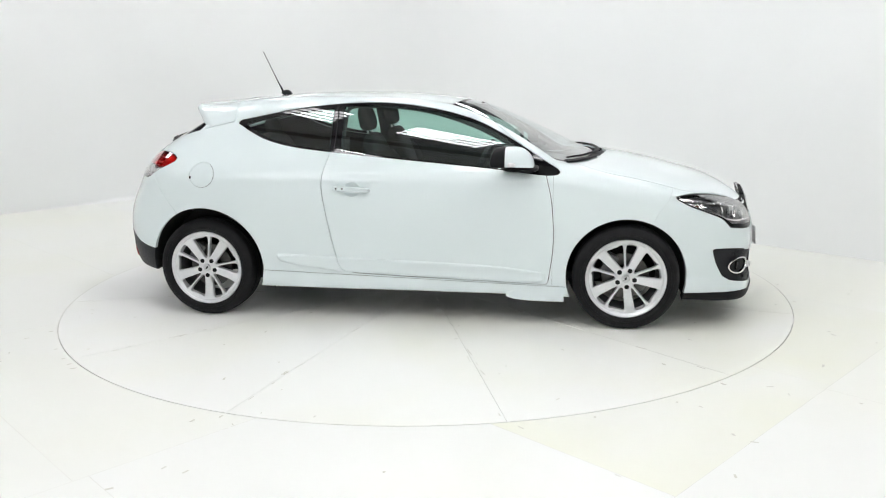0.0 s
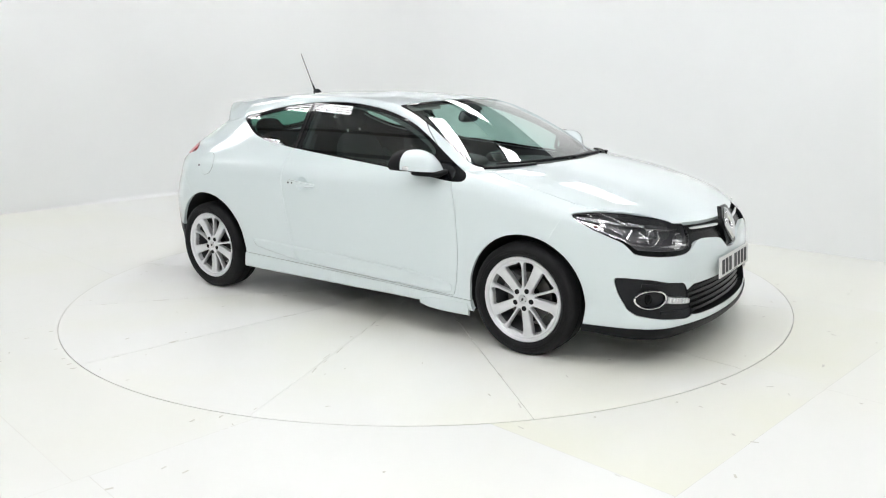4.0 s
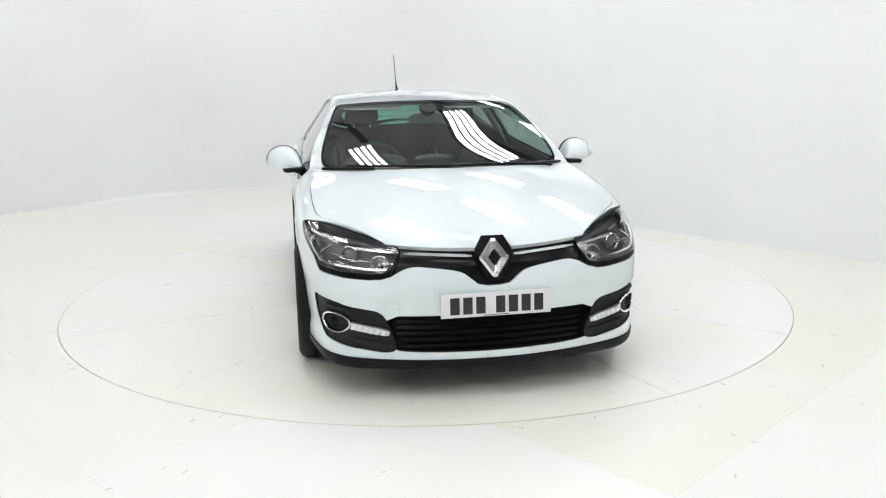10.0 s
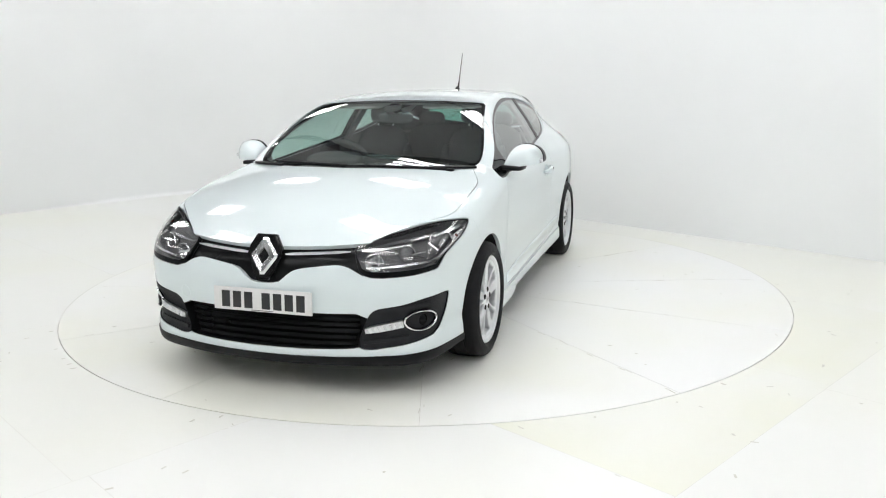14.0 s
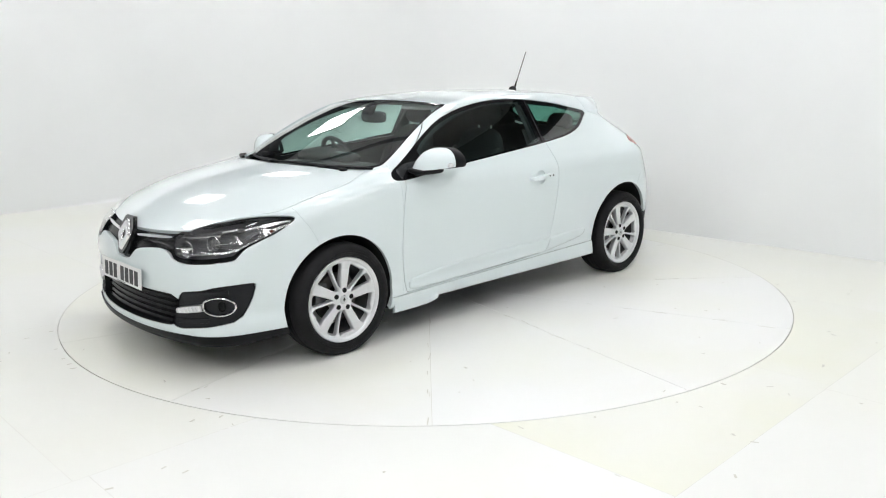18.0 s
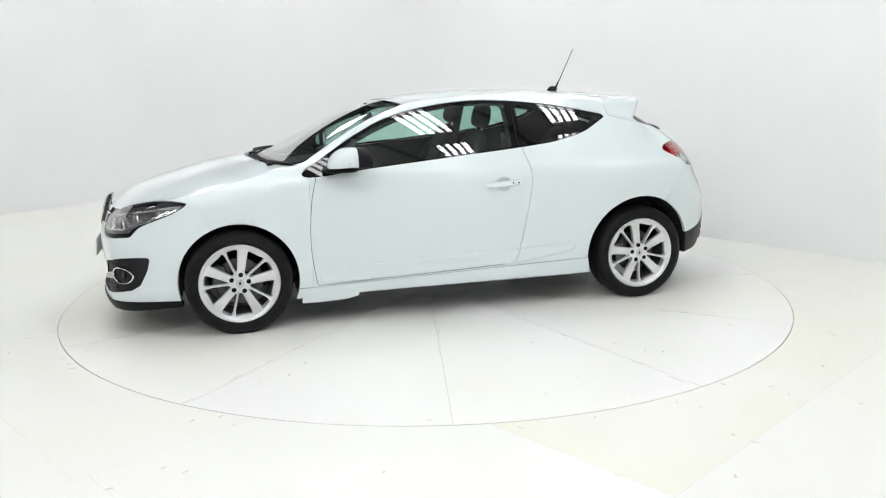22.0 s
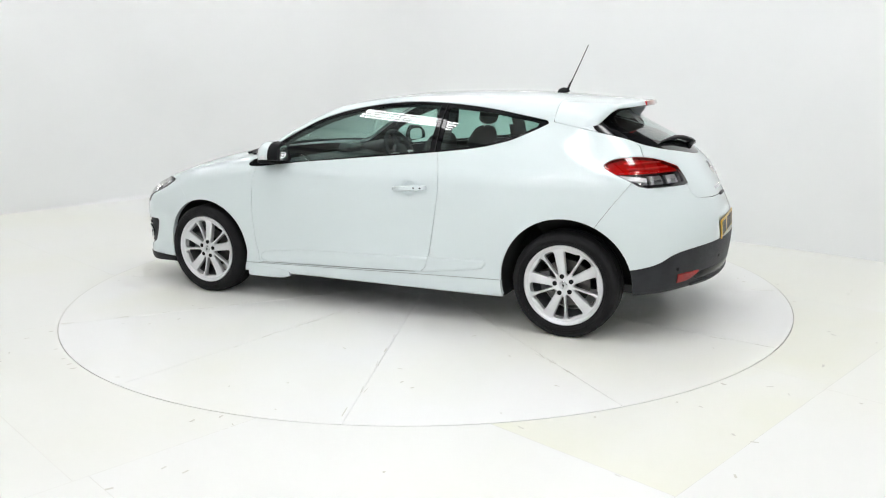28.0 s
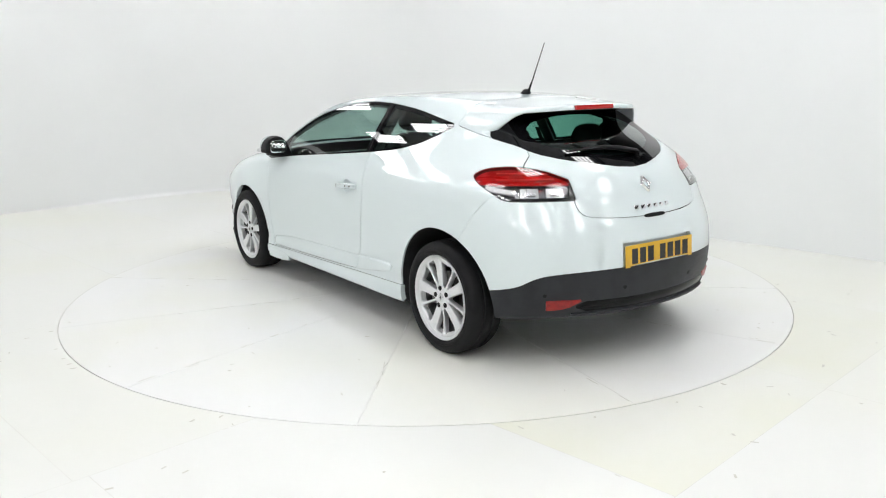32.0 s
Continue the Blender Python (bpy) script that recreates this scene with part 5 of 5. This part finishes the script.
# ---- rear: badge, letters, handle, reflectors, slot, sensors, wiper ----
q, n = tail_pt(0.0, 0.918, 0.002)
diamond(0.034, 0.050, 0.45, 0.010, BADGE_CHROME, car, Matrix.Translation(BODY_AT) @ facing(q, n))
for k in range(6):
    q, n = tail_pt(0.117 - k * 0.047, 0.811, 0.002)
    cpart("lettering_bar", box((0.030, 0.020, 0.004), facing(q, n), 0.002), CHROME, "small chrome bar")
q, n = tail_pt(0.0, 0.766, -0.004)
cpart("tailgate_handle", soft_block((0.16, 0.022, 0.03), facing(q, n), 3, 6), BLACK_TRIM, "black tailgate release")
for s in (1, -1):
    pts = [tail_pt(s * y, z, 0.002) for y, z in ((0.640, 0.347), (0.61, 0.348), (0.575, 0.350), (0.535, 0.356), (0.485, 0.372))]
    cpart("rear_reflector", ribbon([p for p, _ in pts], [n for _, n in pts], [0.058, 0.060, 0.056, 0.042, 0.010], 0.010), RED_REFLECTOR, "red rear reflector in the bumper")
# flat strip without depth; the recess's shade is put into its black
pts = [tail_pt(y, 0.337, 0.001) for y in spread(-0.50, 0.50, 21)]
cpart("bumper_slot", ribbon([p for p, _ in pts], [n for _, n in pts], [0.02] + [0.058] * 19 + [0.02], 0.004), DEEP_BLACK, "flat black strip drawn for the shaded slot across the lower rear bumper")
pts = [tail_pt(y, 0.296, 0.005) for y in spread(-0.52, 0.52, 21)]
cpart("bumper_ledge", ribbon([p for p, _ in pts], [n for _, n in pts], 0.018, 0.014), GREY_GRAIN)
for y, z in ((0.652, 0.405), (0.254, 0.421), (-0.254, 0.421), (-0.652, 0.405)):
    q, n = tail_pt(y, z, 0.001)
    cpart("parking_sensor", cyl(0.010, 0.005, facing(q, n), 18, bevel=0.001), BLACK_TRIM)
piv, pn = top_pt(-0.515, -0.10, 0.016)
wp = [top_pt(x, y, o)[0] for x, y, o in ((-0.52, -0.14, 0.012), (-0.50, -0.08, 0.020), (-0.475, 0.02, 0.022), (-0.455, 0.10, 0.020), (-0.435, 0.22, 0.014), (-0.412, 0.34, 0.010))]
wiper = cpart("rear_wiper", tube(wp, [0.020, 0.032, 0.032, 0.026, 0.018, 0.007], 10, flat=0.45), BLACK_TRIM, "black rear wiper arm and blade")
part("wiper_pivot", cyl(0.022, 0.045, facing(piv, pn), 20, bevel=0.004), BLACK_GLOSS, wiper)

# ---- front wipers in the scuttle ----
for pts, name in ((((2.41, 0.60, 0.004), (2.455, 0.40, 0.008), (2.485, 0.15, 0.006), (2.495, -0.10, 0.003)), "wiper"), (((2.49, -0.02, 0.004), (2.455, -0.25, 0.008), (2.37, -0.45, 0.007), (2.28, -0.58, 0.004)), "wiper")):
    line = [top_pt(*q)[0] for q in pts]
    w = cpart("windscreen_wiper", tube(line, [0.011, 0.009, 0.007, 0.005], 8), BLACK_TRIM, "black windscreen wiper")
    part("wiper_knuckle", soft_block((0.045, 0.045, 0.02), Matrix.Translation(line[0]), 3, 5), BLACK_TRIM, w)
for s in (1, -1):
    pts = [top_pt(x, y * s, o) for x, y, o in ((2.285, 0.715, 0.006), (2.33, 0.665, 0.010), (2.395, 0.57, 0.012), (2.46, 0.43, 0.008))]
    cpart("scuttle_end", ribbon([p for p, _ in pts], [n for _, n in pts], [0.02, 0.036, 0.036, 0.02], 0.012), BLACK_TRIM, "black scuttle end piece")

# ---- aerial ----
base = soft_block((0.105, 0.042, 0.036), pose(0.290, 0, 1.389, 0, 4, 0), 2.4, 8, (0.45, 0.4))
aer = cpart("aerial", base, BLACK_TRIM, "slim roof aerial on a black foot", smooth=60)
part("mast", tube([(0.262, 0, 1.395), (0.245, 0, 1.432), (0.232, 0, 1.455), (0.131, 0, 1.672)], [0.008, 0.006, 0.0035, 0.0025], 8), BLACK_TRIM, aer)

# ---- cabin ----
cabin = cpart("cabin_floor", box((2.9, 1.36, 0.05), pose(1.05, 0, 0.27), 0.01), DASH, "dark cabin floor and carpet")


def seat(x, y, w):
    st = cpart("front_seat", soft_block((0.50, w, 0.16), pose(x + 0.20, y, 0.50, 0, -8, 0), 4, 10), FABRIC, "charcoal cloth front seat with head restraint", smooth=60)
    part("backrest", soft_block((0.15, w, 0.62), pose(x - 0.08, y, 0.83, 0, -17, 0), 3.6, 12, (0.8, 0.78)), FABRIC, st, smooth=60)
    for s in (1, -1):
        part("bolster", soft_block((0.17, 0.09, 0.46), pose(x - 0.03, y + s * w * 0.42, 0.78, 0, -17, 0), 2.6, 8, (0.7, 0.8)), FABRIC, st, smooth=60)
        part("post", tube([(x - 0.165, y + 0.06 * s, 1.08), (x - 0.19, y + 0.06 * s, 1.18)], 0.006, 8), SATIN, st)
    part("head_restraint", soft_block((0.10, 0.26, 0.17), pose(x - 0.195, y, 1.225, 0, -12, 0), 3, 8, (0.8, 0.86)), FABRIC, st, smooth=60)
    part("seat_base", box((0.46, w * 0.8, 0.16), pose(x + 0.18, y, 0.35), 0.02), DASH, st)


for y in (0.36, -0.36):
    seat(1.16, y, 0.50)
bench = cpart("rear_bench", soft_block((0.48, 1.16, 0.16), pose(0.45, 0, 0.52, 0, -8, 0), 5, 12), FABRIC, "charcoal cloth rear bench", smooth=60)
part("bench_back", soft_block((0.14, 1.14, 0.58), pose(0.18, 0, 0.82, 0, -22, 0), 5, 12, (0.8, 0.86)), FABRIC, bench, smooth=60)
for y in (0.30, -0.30):
    part("rear_head_restraint", soft_block((0.09, 0.25, 0.13), pose(0.06, y, 1.13, 0, -18, 0), 3, 8, (0.8, 0.86)), FABRIC, bench, smooth=60)
cpart("parcel_shelf", soft_block((0.52, 1.10, 0.03), pose(-0.20, 0, 0.985, 0, -3, 0), 6, 8), DASH, "black parcel shelf")
dash = cpart("dashboard", soft_block((0.62, 1.34, 0.26), pose(2.10, 0, 0.80, 0, 6, 0), 4.5, 14, (0.92, 0.98)), DASH, "dark grey soft dashboard", smooth=60)
part("instrument_hood", soft_block((0.22, 0.38, 0.10), pose(1.90, -0.36, 0.955, 0, 8, 0), 3, 8), DASH, dash, smooth=60)
part("screen_pod", soft_block((0.10, 0.26, 0.09), pose(1.95, 0.0, 0.960, 0, -10, 0), 4, 8), BLACK_GLOSS, dash, "small dark dashboard screen")
part("centre_console", soft_block((0.75, 0.22, 0.40), pose(1.62, 0, 0.52, 0, 0, 0), 5, 8), DASH, dash)
part("gear_lever", tube([(1.62, 0, 0.70), (1.60, 0, 0.80), (1.60, 0, 0.84)], [0.012, 0.012, 0.026], 10), DASH, dash)
ringm = Matrix.Translation((1.72, -0.36, 0.905)) @ Matrix.Rotation(radians(-64), 4, "Y")
hoop = bmesh.new()
tube([ringm @ Vector((0.185 * math.cos(t), 0.185 * math.sin(t), 0)) for t in [2 * math.pi * k / 36 for k in range(36)]], 0.016, 8, hoop, closed=True)
wheel_s = cpart("steering_wheel", hoop, DASH, "dark three-spoke steering wheel")
part("wheel_boss", soft_block((0.15, 0.17, 0.06), ringm, 3, 8), DASH, wheel_s, smooth=60)
for t in (0, 90, -90):
    part("wheel_spoke", tube([ringm @ Vector((0.05 * math.cos(radians(t)), 0.05 * math.sin(radians(t)), 0)), ringm @ Vector((0.18 * math.cos(radians(t)), 0.18 * math.sin(radians(t)), 0))], [0.03, 0.016], 8, flat=0.5), SATIN if t else DASH, wheel_s)
part("column", tube([(1.74, -0.36, 0.89), (1.98, -0.36, 0.82)], [0.05, 0.06], 12), DASH, wheel_s)
mirror_in = cpart("interior_mirror", soft_block((0.03, 0.24, 0.075), pose(1.70, 0, 1.222, 0, 10, 4), 3.5, 8), LAMP_MID, "interior rear-view mirror")
part("mirror_face", soft_block((0.004, 0.22, 0.06), pose(1.684, 0, 1.232, 0, 10, 4), 4, 6), MIRROR, mirror_in)
part("mirror_stalk", tube([(1.715, 0, 1.245), (1.735, 0, 1.275), (1.742, 0, 1.29)], [0.02, 0.055, 0.06], 12), BLACK_TRIM, mirror_in)
for s in (1, -1):
    vis = soft_block((0.16, 0.40, 0.018), pose(1.52, 0.34 * s, 1.300, 0, 14, 0), 5, 6)
    cpart("sun_visor", vis, FABRIC_LIGHT, "grey folded sun visor")
    door_card = [side_pt(x, 0.83 - 0.03 * (x - 1.0), -0.07, s) for x in spread(0.95, 2.12, 8)]
    cpart("door_card", ribbon([p for p, _ in door_card], [n for _, n in door_card], 0.27, 0.05), DASH, "dark inner door lining")
    rail = [side_pt(x, z, -0.05, s) for x, z in ((0.85, 0.98), (0.85, 1.10), (0.85, 1.22), (0.85, 1.31))]
    cpart("pillar_lining", ribbon([p for p, _ in rail], [n for _, n in rail], 0.10, 0.02), DASH)
    belt = [side_pt(x, z, -0.075, s) for x, z in ((0.93, 0.72), (0.92, 0.95), (0.90, 1.16))]
    cpart("seat_belt", ribbon([p for p, _ in belt], [n for _, n in belt], 0.046, 0.002), GAP)

# headlining under the roof
lining, _ = split(shell, near(lambda P: 1.30 - P[:, 2], np.array((0.1, -1, 1.2)), np.array((1.62, 2, 1.5))))
cskin("headlining", both(moved(lining, -0.035)), FABRIC_LIGHT, "light grey headlining")

# exhaust box and axle under the tail
cpart("exhaust_box", soft_block((0.24, 0.46, 0.15), pose(-0.42, -0.20, 0.26), 4, 8), ALLOY_DARK, "dull grey exhaust silencer")
cpart("rear_axle_beam", tube([(0.05, -0.70, 0.27), (0.12, -0.4, 0.27), (0.12, 0.4, 0.27), (0.05, 0.70, 0.27)], 0.035, 10), DARK_INNER)

# ---- floor boards round the disc, laid square to the walls, with hairline joints ----
def flat_ring():
    n = 240
    radii = [DISC_R + 0.0055, 2.6, 2.8, 3.1, 3.5, 4.0, 4.8, 6.0, 8.0, 11.0, 17.9]
    ang = np.arange(n) * 2 * np.pi / n
    P = np.concatenate([np.stack([r * np.cos(ang), r * np.sin(ang), 0 * ang], 1) for r in radii])
    T = []
    for k in range(len(radii) - 1):
        i = np.arange(n)
        j = (i + 1) % n
        a, b, c, d = k * n + i, k * n + j, (k + 1) * n + i, (k + 1) * n + j
        T += [np.stack([a, c, d], 1), np.stack([a, d, b], 1)]
    return P, np.tile([0.0, 0, 1], (len(P), 1)), np.concatenate(T)


def along(P, axis):
    return P[:, 0] * axis.x + P[:, 1] * axis.y


def boards():
    rest_ring = flat_ring()
    rows = []
    for q in (-3.18, -1.0, 1.18, 2.88, 5.06):
        row, rest_ring = split(rest_ring, lambda P: along(P, E2) - q)
        rows.append(row)
    rows.append(rest_ring)
    for k, row in enumerate(rows):
        shift = 0.06 if k % 2 else 0.0
        for p in (-5.9, -4.46, -3.0, -1.57, -0.10, 1.38, 2.86, 4.34):
            piece, row = split(row, lambda P: along(P, E1) - p - shift)
            yield k, p, piece
        yield k, 9, row


for k, p, (P, N, T) in boards():
    if not len(T):
        continue
    # shrink each board by a hair to open the joints
    a, b = along(P, E1), along(P, E2)
    edge = 0.0008
    da = np.where(np.abs(a - a.min()) < 1e-4, edge, np.where(np.abs(a - a.max()) < 1e-4, -edge, 0))
    db = np.where(np.abs(b - b.min()) < 1e-4, edge, np.where(np.abs(b - b.max()) < 1e-4, -edge, 0))
    P = P + np.outer(da, E1) + np.outer(db, E2)
    cream = (k, p) in ((3, -0.10), (3, 1.38), (4, -1.57))
    ob = sheet_object("floor_board", (P, N, T), FLOOR_CREAM if cream else FLOOR_WHITE, floor)

rng = random.Random(5)
marks = bmesh.new()
for _ in range(70):
    r, t = DISC_R + 0.05 + 2.2 * rng.random() ** 1.4, rng.uniform(-2.7, -0.1)
    box((rng.uniform(0.008, 0.035), rng.uniform(0.004, 0.012), 0.0008), Matrix.Translation((r * math.cos(t), r * math.sin(t), 0.0004)) @ Matrix.Rotation(rng.uniform(0, 3), 4, "Z"), bm=marks)
for _ in range(9):
    t = rng.uniform(-2.9, 0.1)
    box((rng.uniform(0.012, 0.03), rng.uniform(0.006, 0.014), 0.0008), Matrix.Translation(((DISC_R + 0.04) * math.cos(t), (DISC_R + 0.04) * math.sin(t), 0.0004)) @ Matrix.Rotation(t, 4, "Z"), bm=marks)
tagged(part("floor_scuffs", marks, SCUFF, floor, "small grey scuff marks", smooth=0), kind="stuff")
rng = random.Random(9)
marks = bmesh.new()
for k in range(12):
    for _ in range(7):
        r, t = rng.uniform(0.9, 2.44), radians(-12 + 30 * k) + rng.uniform(-0.01, 0.01)
        box((rng.uniform(0.02, 0.10), rng.uniform(0.002, 0.006), 0.0006), Matrix.Translation((r * math.cos(t), r * math.sin(t), 0.0003)) @ Matrix.Rotation(t + rng.uniform(-0.15, 0.15), 4, "Z"), bm=marks)
for _ in range(60):
    r, t = 2.45 * rng.random() ** 0.5, rng.uniform(0, 6.28)
    box((rng.uniform(0.008, 0.03), rng.uniform(0.004, 0.010), 0.0006), Matrix.Translation((r * math.cos(t), r * math.sin(t), 0.0003)) @ Matrix.Rotation(rng.uniform(0, 3), 4, "Z"), bm=marks)
tagged(part("disc_scuffs", marks, SCUFF, turntable, "small grey scuff marks", smooth=0), kind="stuff")

# ---- motion: the turntable turns the car clockwise at a steady rate ----
HEADING = [(0, -10.18), (1, -16.68), (2, -23.42), (3, -30.32), (4, -37.33), (5, -44.39), (6, -51.5), (7, -58.64), (8, -65.81), (9, -73.0), (10, -80.22), (11, -87.45),
           (12, -94.69), (13, -101.94), (14, -109.17), (15, -116.4), (16, -123.59), (17, -130.74), (18, -137.84), (19, -144.88), (20, -151.87), (21, -158.81),
           (22, -165.7), (23, -172.55), (24, -179.4), (25, -186.25), (26, -193.14), (27, -200.08), (28, -207.08), (29, -214.16), (30, -221.29), (31, -228.43), (32, -235.51)]


def motions():
    rows = [(t, pose(0, 0, 0, 0, 0, a)) for t, a in HEADING]
    walk(turntable, rows)
    walk(car, rows)


motions()
